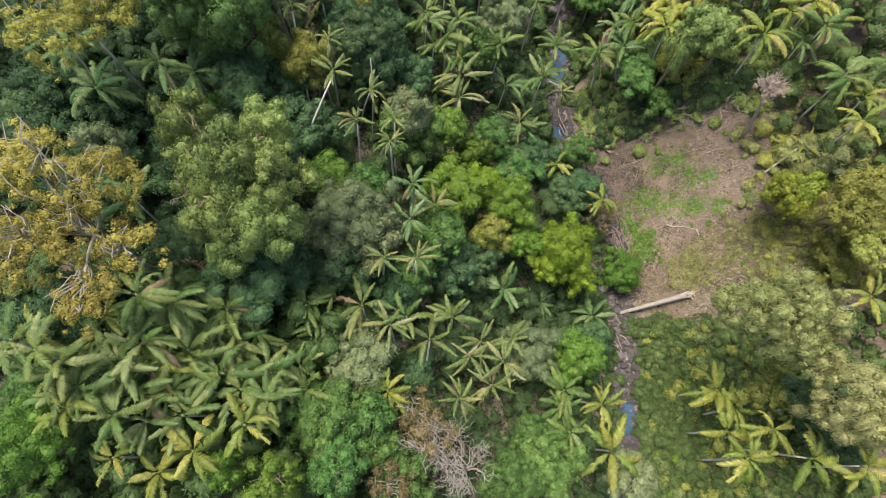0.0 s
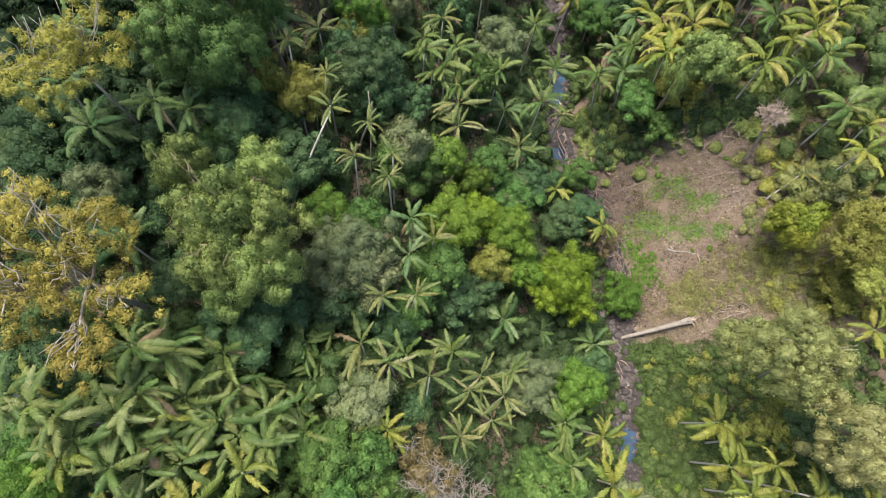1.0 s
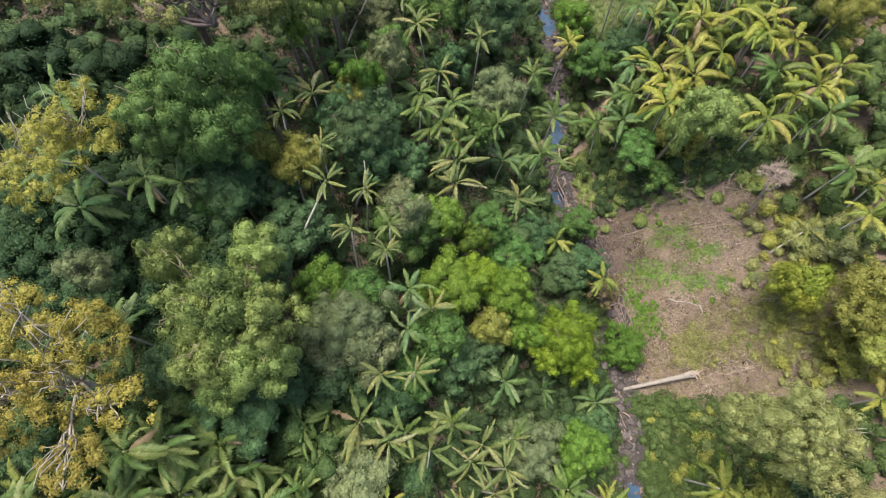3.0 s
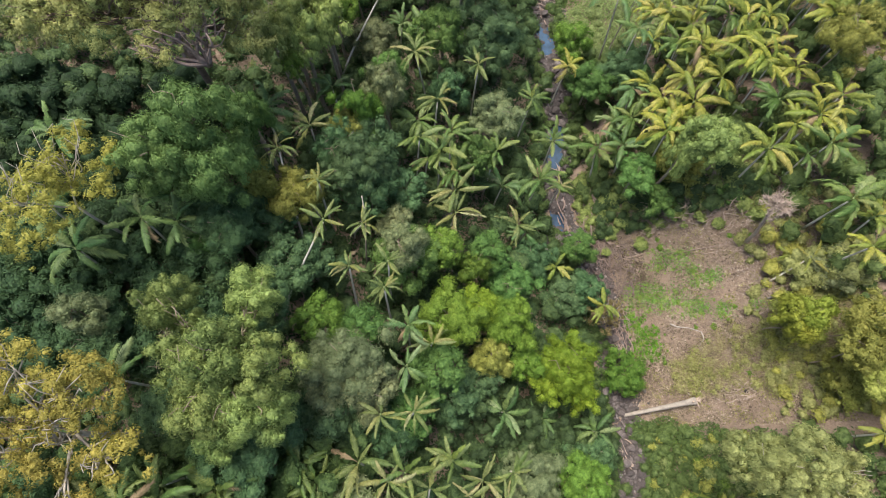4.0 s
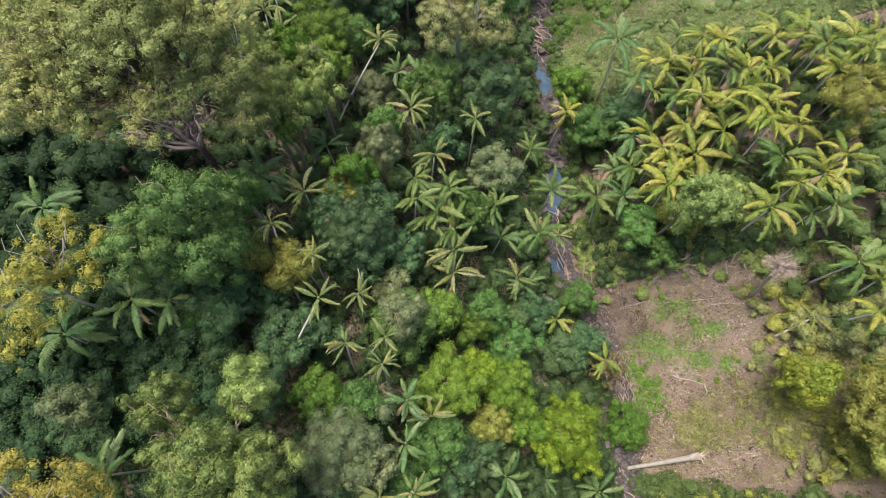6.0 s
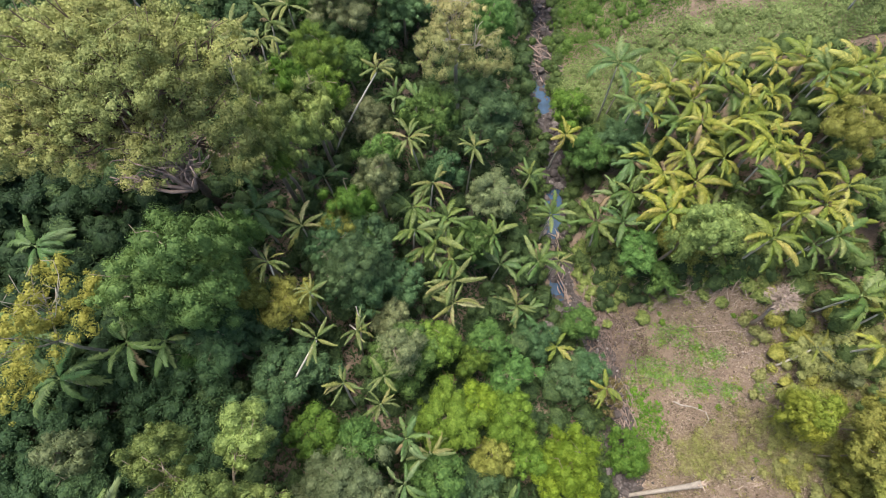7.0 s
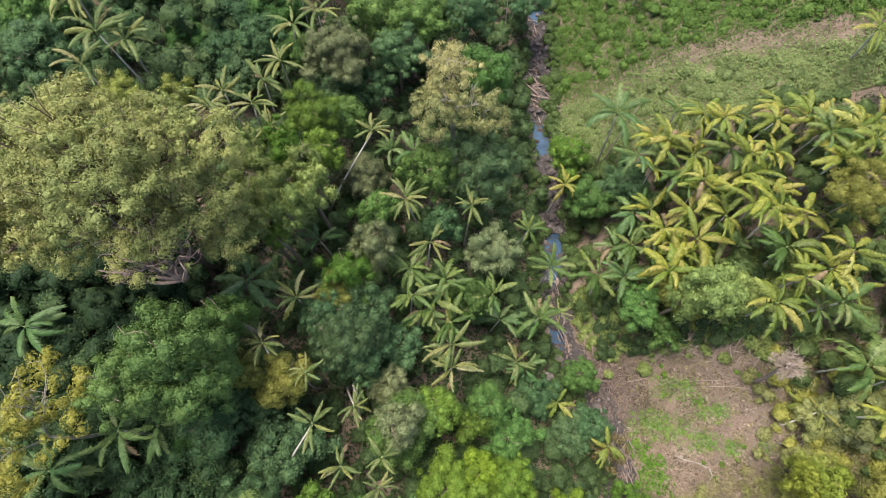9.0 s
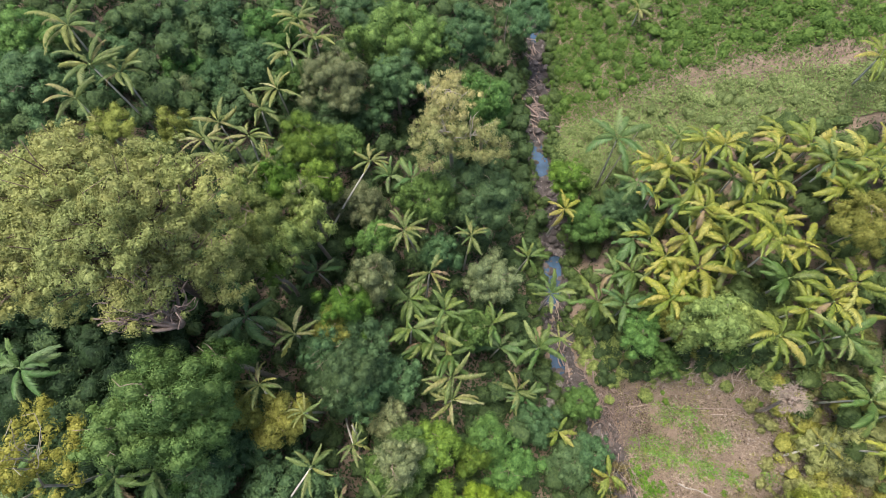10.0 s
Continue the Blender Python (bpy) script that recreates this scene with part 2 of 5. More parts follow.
def domes(centre, radius, flat=0.8, rough=0.13, finer=2):
    """Leafy masses under the outer leaves: one lumpy dome at each centre."""
    dv, df = DOMES[finer]
    n = len(centre)
    k = np.asarray(radius, dtype=float)[:, None, None] * (1 + rough * rng.normal(size=(n, len(dv), 1)))
    v = np.asarray(centre)[:, None] + dv[None] * np.array([1.0, 1.0, flat]) * k
    f = df[None] + (np.arange(n) * len(dv))[:, None, None]
    return v.reshape(-1, 3), f.reshape(-1, 3)


def leafy_mesh(name, leaves, masses, mat):
    """One mesh of loose leaves (flat) and the masses under them (smooth)."""
    v, f = leaves
    me = mesh_of(name, np.vstack([v, masses[0]]), np.vstack([f, masses[1] + len(v)]), mat)
    me.polygons.foreach_set("use_smooth", np.arange(len(me.polygons)) >= len(f))
    return me


def tube(points, radii, seg=7):
    """Verts and faces of a tapered limb along points."""
    p = np.asarray(points, dtype=float)
    t = unit(np.gradient(p, axis=0))
    ref = np.array([0.31, 0.95, 0.05])
    u = unit(np.cross(t, ref))
    w = np.cross(t, u)
    ang = np.linspace(0, 2 * np.pi, seg, endpoint=False)
    r = np.asarray(radii, dtype=float)[:, None, None]
    ring = p[:, None] + r * (np.cos(ang)[None, :, None] * u[:, None] + np.sin(ang)[None, :, None] * w[:, None])
    v = ring.reshape(-1, 3)
    f = []
    for i in range(len(p) - 1):
        for j in range(seg):
            k = (j + 1) % seg
            f.append((i * seg + j, i * seg + k, (i + 1) * seg + k, (i + 1) * seg + j))
    e = len(v)
    v = np.vstack([v, p[:1], p[-1:]])
    last = (len(p) - 1) * seg
    for j in range(seg):
        k = (j + 1) % seg
        f.append((e, k, j, j))
        f.append((e + 1, last + j, last + k, last + k))
    quads = [q for q in f if q[2] != q[3]]
    tris = [(q[0], q[1], q[2]) for q in f if q[2] == q[3]]
    return v, quads, tris


def tubes_mesh(name, limbs, mat, seg=7):
    me = bpy.data.meshes.new(name)
    verts, faces = [], []
    for pts, rad in limbs:
        v, q, t = tube(pts, rad, seg)
        o = len(verts)
        verts += [tuple(x) for x in v]
        faces += [tuple(o + i for i in f) for f in q + t]
    me.from_pydata(verts, [], faces)
    me.polygons.foreach_set("use_smooth", np.ones(len(me.polygons), dtype=bool))
    me.materials.append(mat)
    return me


def bend(a, b, wobble, steps=6):
    """A crooked line from a to b, in smooth curves."""
    a, b = np.asarray(a, dtype=float), np.asarray(b, dtype=float)
    s = np.linspace(0, 1, steps)[:, None]
    off = wobble * (1.3 * np.sin(np.pi * s) * rng.normal(size=3) + 0.8 * np.sin(2 * np.pi * s) * rng.normal(size=3))
    return a + (b - a) * s + off


# ---- the valley ----
CREEK_Y = np.array([-60.0, -4.0, 2.5, 8.5, 16.0, 22.0, 28.0, 33.0, 36.0, 40.0, 48.0, 54.0, 60.0, 66.0, 72.0, 78.0, 90.0, 140.0])
CREEK_X = np.array([19.5, 19.3, 19.7, 20.2, 19.4, 19.6, 18.6, 16.4, 14.6, 14.2, 15.2, 16.0, 15.4, 14.6, 15.6, 16.2, 15.8, 15.5])


def creek_x(y):
    return np.interp(y, CREEK_Y, CREEK_X)


def water_z(y):
    return -0.25 + 0.06 * np.clip(y, -60, 140)


POOLS = [(0.4, 4.4), (34.9, 38.3), (42.8, 50.2), (60.0, 65.6), (80.5, 83.5)]


def pool(y):
    """1 in a pool of the creek, 0 on its stony stretches."""
    y = np.asarray(y, dtype=float)
    return np.clip(sum(np.clip((y - a) / 0.8, 0, 1) * np.clip((b - y) / 0.8, 0, 1) for a, b in POOLS), 0, 1)


def lumps(x, y):
    return (0.35 * np.sin(0.31 * x + 1.3 * np.sin(0.17 * y)) * np.cos(0.27 * y + 0.8) + 0.16 * np.sin(0.83 * x - 0.61 * y) + 0.1 * np.sin(1.7 * x + 0.9 * y)
            + 0.07 * np.sin(2.9 * y - 1.1 * x))


def ground_z(x, y):
    d = np.asarray(x) - creek_x(y)
    right = np.interp(d, [0, 0.95, 1.5, 3.5, 7, 11, 14.5, 23, 32, 60, 200, 3000], [-0.4, -0.2, 0.3, 0.9, 3.4, 7.5, 11, 15, 18.5, 26, 40, 60])
    left = np.interp(-d, [0, 0.95, 1.5, 3.5, 9, 23, 40, 70, 200, 3000], [-0.4, -0.2, 0.4, 1.2, 3.4, 9.0, 16, 24, 40, 60])
    rise = np.where(d > 0, right, left)
    rise = rise + (1 - pool(y)) * 0.34 * np.clip((1.5 - np.abs(d)) / 0.5, 0, 1)
    return water_z(y) + rise + lumps(x, y) * np.clip((np.abs(d) - 1.2) / 3, 0, 1)


def spread(a, b, step):
    inner = np.arange(a, b + step / 2, step)
    out = step * np.cumsum(1.5 ** np.arange(1, 18))
    out = out[out < 3000]
    return np.concatenate([a - out[::-1], inner, b + out])


gx, gy = spread(-66, 72, 1.0), spread(-30, 106, 1.0)
X, Y = np.meshgrid(gx, gy)
Z = ground_z(X, Y)
fine = (np.abs(X) < 80) & (Y > -40) & (Y < 120)
Z = Z + np.where(fine, rng.normal(size=Z.shape) * 0.05, 0)
gv = np.stack([X, Y, Z], axis=-1).reshape(-1, 3)
w = len(gx)
ii = (np.arange(len(gy) - 1)[:, None] * w + np.arange(w - 1)[None]).ravel()
ground = new("ground", mesh_of("ground", gv, np.stack([ii, ii + 1, ii + w + 1, ii + w], axis=1), SOIL, True))
tagged(ground, "brown forest soil of a small valley, littered with leaves", "ground", kind="structure")

def bed_material():
    m, n, l, bsdf = material("wet_creek_bed")
    a, c = noise_tex(n, l, 3.2, 8, rough=0.75), noise_tex(n, l, 11.0, 5)
    col = ramp(n, l, a, [(0.32, (0.018, 0.014, 0.015)), (0.52, (0.05, 0.04, 0.039)), (0.7, (0.105, 0.085, 0.082))])
    l.new(mix(n, l, 0.35, col, ramp(n, l, c, [(0.35, (0.02, 0.017, 0.015)), (0.65, (0.13, 0.106, 0.10))])), bsdf.inputs["Base Color"])
    bsdf.inputs["Roughness"].default_value = 0.7
    bump(n, l, c, bsdf, 1.0, 0.12)
    return m


def bed_relief(x, y):
    """Bars of silt and rubble that break the edge of the water."""
    a = np.sin(1.9 * x + 1.6 * np.sin(1.1 * y)) * np.cos(1.5 * y + 1.2 * np.sin(1.7 * x)) + 0.6 * np.sin(3.9 * x - 3.1 * y) * np.cos(2.3 * y + 0.7) + 0.35 * np.sin(7.1 * y + 2.0 * x)
    return 0.4 * np.clip(a + 0.05, 0, 1.2)


def bed_z(x, y):
    return ground_z(x, y) + 0.07 + bed_relief(np.asarray(x, dtype=float), np.asarray(y, dtype=float)) * np.clip((1.9 - np.abs(x - creek_x(y))) / 0.5, 0, 1)


by = np.arange(-30, 110, 0.25)
bd = np.linspace(-2.1, 2.1, 21)
bx = creek_x(by)[:, None] + bd[None] * (1 + 0.14 * np.sin(1.3 * by) + 0.1 * np.sin(2.9 * by))[:, None]
bv = np.stack([bx, np.broadcast_to(by[:, None], bx.shape), bed_z(bx, by[:, None])], axis=-1).reshape(-1, 3)
bi = (np.arange(len(by) - 1)[:, None] * 21 + np.arange(20)[None]).ravel()
tagged(new("creek_bed", mesh_of("creek_bed", bv, np.stack([bi, bi + 1, bi + 22, bi + 21], axis=1), bed_material(), True)), "dark wet stones and silt of the creek bed", "creek bed", kind="structure")

wy = np.arange(-50, 130, 0.8)
wv, wf = [], []
for i, y in enumerate(wy):
    for s in (-1.5, -0.5, 0.5, 1.5):
        wv.append((creek_x(y) + s, y, water_z(y)))
    if i:
        for j in range(3):
            k = 4 * i + j
            wf.append((k - 4, k - 3, k + 1, k))
tagged(new("water", mesh_of("water", wv, wf, WATER, True)), "shallow dark creek water between rocks, blue of the reflected sky in its colour", "water", kind="structure")


# ---- broadleaf trees ----
def crown_mesh(name, radius, seed, open_crown=False, fine=False, depth=0.9):
    """A crown: small leafy sprays set in uneven boughs over a dome, over a leafy core; its top at z = 0."""
    global rng
    keep, rng = rng, np.random.default_rng(seed)
    leaf, dense = (0.13, 1.5) if fine else (0.18, 0.8)
    count = int((8.5 if open_crown == 1 else 9.5 if open_crown else 14.0) * radius ** 2) + 12
    i = np.arange(count) + 0.5
    h = 1 - 1.25 * i / count
    phi = i * 2.39996 + rng.normal(size=count) * 0.7
    u = unit(np.stack([np.sqrt(np.maximum(0, 1 - h * h)) * np.cos(phi), np.sqrt(np.maximum(0, 1 - h * h)) * np.sin(phi), h], axis=1) + 0.2 * rng.normal(size=(count, 3)))
    lump = np.array([0.55 * noise.noise(Vector(v) * 1.7 + Vector((seed, 0, 0))) + 0.42 * noise.noise(Vector(v) * 4.1 + Vector((0, seed, 0))) for v in u])
    reach = radius * (0.82 + lump + 0.06 * rng.normal(size=count))
    centre = u * reach[:, None] * np.array([1, 1, depth])
    own = (0.2 + 0.46 * rng.random(count) ** 1.6) * min(1.15, 0.65 + 0.2 * radius) * (0.8 if open_crown else 1.0)
    pos, nor = [], []
    for c, r, out in zip(centre, own, u):
        k = int(dense * (430 if open_crown else 500) * r * r) + 6
        v = ball(2 * k)
        v = v[(v @ unit(out * 0.7 + np.array([0, 0, 0.7]))) > -0.3][:k]
        v = v * np.array([1.1, 1.1, 0.85]) * (0.75 + 0.45 * rng.random((len(v), 1)))
        pos.append(c + v * r)
        nor.append(v * 1.1 + out * 0.25 + np.array([0, 0, 0.3]) + rng.normal(size=v.shape) * 0.35)
    if open_crown != 1:
        k = int(dense * 60 * radius ** 2)
        v = ball(2 * k)
        v = v[v[:, 2] > -0.2][:k]
        pos.append(v * np.array([1, 1, depth]) * radius * (0.50 + 0.22 * rng.random((len(v), 1))))
        nor.append(v + np.array([0, 0, 0.6]) + rng.normal(size=v.shape) * 0.4)
    pos, nor = np.vstack(pos), np.vstack(nor)
    lift = np.sort(pos[:, 2])[-12]
    pos[:, 2] -= lift
    leaves = leaf_faces(pos, nor, leaf * (0.62 + 0.7 * rng.random(len(pos))))
    centre = centre - np.array([0, 0, lift])
    small = domes(centre, own * (0.55 if open_crown else 0.8), rough=0.2, finer=1)
    rng = keep
    return leafy_mesh(name, leaves, small, LEAF["mid"])


SIZES = (1.4, 2.0, 2.6, 3.3)
CROWNS = {(s, o, q): [crown_mesh("crown", s, 11 + 7 * i + int(100 * s) + 1000 * o + 5000 * q, o, q) for i in range(3)] for s in SIZES for o in (0, 1, 2) for q in (False, True)}
FINE_ABOVE = 22.8


def crown_part(tree, x, y, top, r, mat, open_crown, base, tall=1.0, name="crown"):
    s = min(SIZES, key=lambda v: abs(v - r))
    me = CROWNS[s, int(open_crown), top > FINE_ABOVE][int(rng.integers(3))]
    k = r / s
    m = Matrix.Translation((x - base[0], y - base[1], top - base[2])) @ Matrix.Rotation(rng.random() * 6.28, 4, "Z") @ Matrix.Diagonal((k, k, k * (0.9 + 0.25 * rng.random()) * tall, 1))
    return part(name, me, tree, m, mat=mat)


def tree(lobes, leaf, label, category="tree", bark=None, open_crown=False, group="", name="tree", stout=1.0, foot=None):
    """One tree: a trunk on the ground, a limb to each lobe of its crown, and the leafy lobes."""
    bark = bark or BARK
    lobes = [(x, y, t, r * (0.9 if len(lobes) == 1 else 1.0)) for x, y, t, r in lobes]
    a = np.array(lobes, dtype=float)
    weight = a[:, 3] ** 2
    bx, by = (a[:, 0] * weight).sum() / weight.sum(), (a[:, 1] * weight).sum() / weight.sum()
    mx, my = bx, by
    bx, by = foot or (bx, by)
    bz = float(ground_z(bx, by)) - 0.15
    ob = tagged(new(name), label, category, group)
    ob.matrix_basis = Matrix.Translation((bx, by, bz))
    fork = min(l[2] - 1.6 * l[3] for l in lobes) - bz
    high = a[:, 2].max() - bz
    fork = max(0.35 * high, min(fork, 0.8 * high))
    girth = stout * (0.04 + 0.0095 * high)
    crotch = np.array((0.85 * (mx - bx), 0.85 * (my - by), fork))
    pts = bend((0, 0, 0), crotch, 0.12, 6)
    part("trunk", tubes_mesh("trunk", [(pts, np.linspace(girth * 1.25, girth * 0.8, 6))], bark, 9), ob)
    for x, y, top, r in lobes:
        end = np.array((x - bx, y - by, top - bz - 0.55 * r))
        limbs = [(bend(crotch * 0.99, end, 0.06 * r, 6), np.linspace(girth * 0.62, 0.03, 6))]
        for _ in range(12 if open_crown == 1 else 7 if open_crown else 4):
            d = ball(1)[0] * np.array([1, 1, 0.4])
            s = 0.45 + 0.45 * rng.random()
            start = crotch * 0.99 * (1 - s) + end * s
            limbs.append((bend(start, end + d * 0.72 * r + np.array([0, 0, (0.5 if open_crown == 1 else 0.3 if open_crown else 0.1) * r]), 0.12 * r, 5), np.linspace(girth * 0.3, 0.015, 5)))
        part("limb", tubes_mesh("limb", limbs, bark, 6), ob)
        clear = top - float(ground_z(x, y))
        crown_part(ob, x, y, top, r, leaf, open_crown, (bx, by, bz), 1.0 if open_crown else min(1.7, max(0.9, clear / (4.5 * r))))
    return ob


# ---- palms ----
def frond_mesh(name, rise, fall, length=1.22, pairs=42, droop=0.35, seed=1, blade=0.25, width=0.021):
    """A feather frond springing up at rise degrees and bowing to fall degrees: a rib and two rows of close-set hanging leaflets."""
    global rng
    keep, rng = rng, np.random.default_rng(seed)
    s = np.linspace(0, 1, 9)
    ang = np.radians(rise + (fall - rise) * s ** 0.9)
    step = np.stack([np.cos(ang), 0.14 * np.sin(2 * s + seed), np.sin(ang)], axis=1) / 8
    p = np.vstack([[0, 0, 0], np.cumsum(step[:-1], axis=0)]) * length
    v, q, t = tube(p, np.linspace(0.014, 0.004, 9), 3)
    q = np.array(q)
    verts, faces = [v], [q[:, [0, 1, 2]], q[:, [0, 2, 3]]]
    o = len(v)
    tear = rng.random(8)
    for side in (-1, 1):
        for k in range(pairs):
            a = 0.14 + 0.86 * (k + 0.5 * (side > 0) + 0.3 * rng.random()) / (pairs + 0.5)
            i = min(int(a * 8), 7)
            g = a * 8 - i
            base = p[i] * (1 - g) + p[i + 1] * g
            tan = unit(p[i + 1] - p[i])
            lat = unit(np.cross(np.array([0, 0, 1.0]), tan)) * side
            up = unit(np.cross(tan, lat) * side)
            size = blade * min(1.0, 0.35 + 3.2 * (a - 0.14)) * min(1.0, 0.42 + 1.5 * (1 - a)) * (0.8 + 0.36 * rng.random())
            if tear[int(a * 7.9)] < 0.14:
                size *= 0.55
            way = unit(tan * (0.5 + 0.75 * a + 0.08 * rng.normal()) + lat + up * (0.34 + 0.04 * rng.normal()))
            mid = base + way * size * 0.66 - np.array([0, 0, 0.25 * droop * size])
            tip = base + way * size - np.array([0, 0, droop * size * (1.0 + 0.7 * rng.random())])
            wide = tan * width * (0.8 + 0.4 * rng.random())
            verts.append(np.array([base - 0.6 * wide, base + 0.6 * wide, mid + wide, mid - wide, tip]))
            faces.append(np.array([[o, o + 1, o + 2], [o, o + 2, o + 3], [o + 3, o + 2, o + 4]]))
            o += 5
    rng = keep
    return mesh_of(name, np.vstack(verts), np.vstack(faces), FROND["mid"])


BOWS = [(75, 10, 0.5), (60, -25, 0.55), (48, -45, 0.6), (30, -60, 0.65), (10, -75, 0.8), (40, -20, 0.5), (20, -30, 0.55), (55, -60, 0.7)]
FRONDS = [frond_mesh("frond", r, f, seed=i + 3, droop=d, blade=0.19, width=0.0155) for i, (r, f, d) in enumerate(BOWS)]
BROAD_FRONDS = [frond_mesh("frond", r, f - 8, 1.22, 40, seed=i + 83, droop=1.1 * d, blade=0.20, width=0.0165) for i, (r, f, d) in enumerate(BOWS)]
SLIM_FRONDS = [frond_mesh("frond", r, f, seed=i + 43, droop=1.1 * d, blade=0.14, width=0.014) for i, (r, f, d) in enumerate(BOWS)]


OLD_FROND = bark_material("withered_frond", (0.12, 0.09, 0.05), (0.27, 0.20, 0.11))
PALM_BARK = bark_material("palm_bark", (0.29, 0.27, 0.23), (0.60, 0.57, 0.50), 2.0)
SHAFT = bark_material("palm_crownshaft", (0.10, 0.15, 0.05), (0.20, 0.25, 0.10), 2.0)


def palm(x, y, top, r, leaf, label, group="", lean=None, fronds=None, blades=None):
    """One feather palm: leaning trunk, green shaft and a rosette of fronds of reach r."""
    hub = np.array((x, y, top - 0.28 * r))
    if lean is None:
        lean = ((0.06 if x < creek_x(y) else -0.07) + 0.05 * rng.normal(), 0.05 * rng.normal())
    bx, by = x, y
    for _ in range(4):
        h = hub[2] - float(ground_z(bx, by))
        bx, by = x - lean[0] * h, y - lean[1] * h
    bz = float(ground_z(bx, by)) - 0.1
    ob = tagged(new("palm_tree"), label, "palm", group)
    ob.matrix_basis = Matrix.Translation((bx, by, bz))
    c = hub - np.array((bx, by, bz))
    s = np.linspace(0, 1, 7)[:, None]
    pts = np.concatenate([c[:2] * s ** 1.25, c[2] * s], axis=1)
    part("trunk", tubes_mesh("trunk", [(pts, np.linspace(0.12, 0.07, 7))], PALM_BARK, 8), ob)
    part("crownshaft", tubes_mesh("crownshaft", [([c - np.array((0, 0, 0.1)), c + np.array((0, 0, 0.25)), c + np.array((0, 0, 0.5))], [0.10, 0.12, 0.05])], SHAFT, 8), ob)
    count = fronds or int(rng.integers(8, 13))
    turn = rng.random() * 6.28
    for i in range(count):
        kind = int(rng.choice([1, 2, 3, 5, 6, 7])) if i > 1 else int(rng.choice([0, 1, 5]))
        if i == count - 1:
            kind = 4
        a = turn + i * 2.4 + 0.5 * rng.normal()
        k = r * (0.82 + 0.34 * rng.random())
        m = Matrix.Translation(c + np.array((0, 0, 0.3))) @ Matrix.Rotation(a, 4, "Z") @ Matrix.Rotation(0.35 * rng.normal(), 4, "X") @ Matrix.Diagonal((k, k * (0.85 + 0.3 * rng.random()), k, 1))
        dead = kind == 4 and rng.random() < 0.2
        part("frond", (blades or FRONDS)[kind], ob, m, "withered brown frond" if dead else "", OLD_FROND if dead else leaf)
    return ob


# ---- left bank: the forest ----
TREES_YELLOW = [
    (-24.2, 15.7, 34.3, 2.57), (-20.7, 14.7, 33.6, 2.44), (-25.1, 10.9, 33, 2.39), (-21.9, 11.9, 31.7, 2.19),
    (-18.8, 11.1, 30.9, 1.58), (-20.6, 7.8, 31.7, 1.85), (-25.5, 25.6, 34.8, 3), (-24.7, 30, 33, 2.72),
    (-11, 31.3, 22.1, 1.36),
]
tree(TREES_YELLOW[:6], LEAF["yellow"], "spreading tree covered in orange-yellow blossom, with bare pale branches showing", bark=BARK_PALE, open_crown=True)
tree(TREES_YELLOW[6:8], LEAF["yolk"], "thin-crowned tree with yellow-green leaves and pale branches", bark=BARK_PALE, open_crown=True, stout=0.6)
for row in TREES_YELLOW[8:]:
    tree([row], LEAF["yolk"], "thin-crowned tree with yellow-green leaves and pale branches", bark=BARK_PALE, open_crown=True, stout=0.6)
TREES_VINE = [
    (-17, 20.1, 32.3, 1.73), (-13, 16.8, 33.5, 2.05), (-11.2, 16.2, 32.5, 1.91), (-14.7, 16.2, 32, 1.74),
    (-12.6, 21.2, 29.8, 1.88), (-14.6, 13.7, 31, 1.88), (-12.6, 13.9, 30.6, 1.84), (-14.3, 12.6, 28.6, 1.78),
    (-11.3, 13.9, 29.5, 2.03), (-15.8, 16.7, 31.6, 1.97),
]
tree(TREES_VINE, LEAF["vine"], "tall tree smothered in hanging light green vines")
TREES_LARGE = [
    (-20.3, 44.0, 41.4, 2.75), (-17.2, 43.4, 41.0, 2.8), (-15.4, 43.8, 38.6, 2.4), (-22, 41.9, 40.1, 2.91),
    (-17.4, 41.2, 41.2, 3.01), (-15.5, 41.9, 38.1, 2.77), (-23.2, 39.9, 35.4, 2.96), (-18.1, 39.5, 35.8, 2.71),
    (-23.6, 44.4, 40.1, 2.69), (-21.0, 46.6, 39.4, 2.2),
    (-17.6, 45.6, 38.9, 2.0), (-25.5, 39.8, 36, 2.71), (-13.1, 44.9, 37.4, 2.14), (-13.4, 41.9, 35.6, 2.05),
    (-13.8, 39.9, 32.6, 1.83),
]
GIANT = np.array(TREES_LARGE)
for i in range(900):
    x, y = -27.5 + 12 * rng.random(), 38.6 + 7.6 * rng.random()
    near = np.hypot(GIANT[:, 0] - x, GIANT[:, 1] - y)
    if 1.75 < near.min() < 2.7:
        weight = near ** -3
        GIANT = np.vstack([GIANT, (x, y, (weight * GIANT[:, 2]).sum() / weight.sum() - 0.5, 1.5 + 0.5 * rng.random())])
giant = tree([tuple(row) for row in GIANT], LEAF["large"], "very large spreading tree with pale yellow-green foliage and brown limbs", bark=BARK_DARK, open_crown=2, stout=1.1)
LIMB_BARK = bark_material("bark_purple_brown", (0.085, 0.062, 0.054), (0.25, 0.19, 0.165))
FORK = np.array((-15.8, 37.0, 31.6))
part("bough", tubes_mesh("bough", [(bend((0, 0, 12.0), FORK - np.array(giant.location), 0.3, 8), np.linspace(0.45, 0.3, 8))], LIMB_BARK, 9), giant, label="thick purple-brown bough")
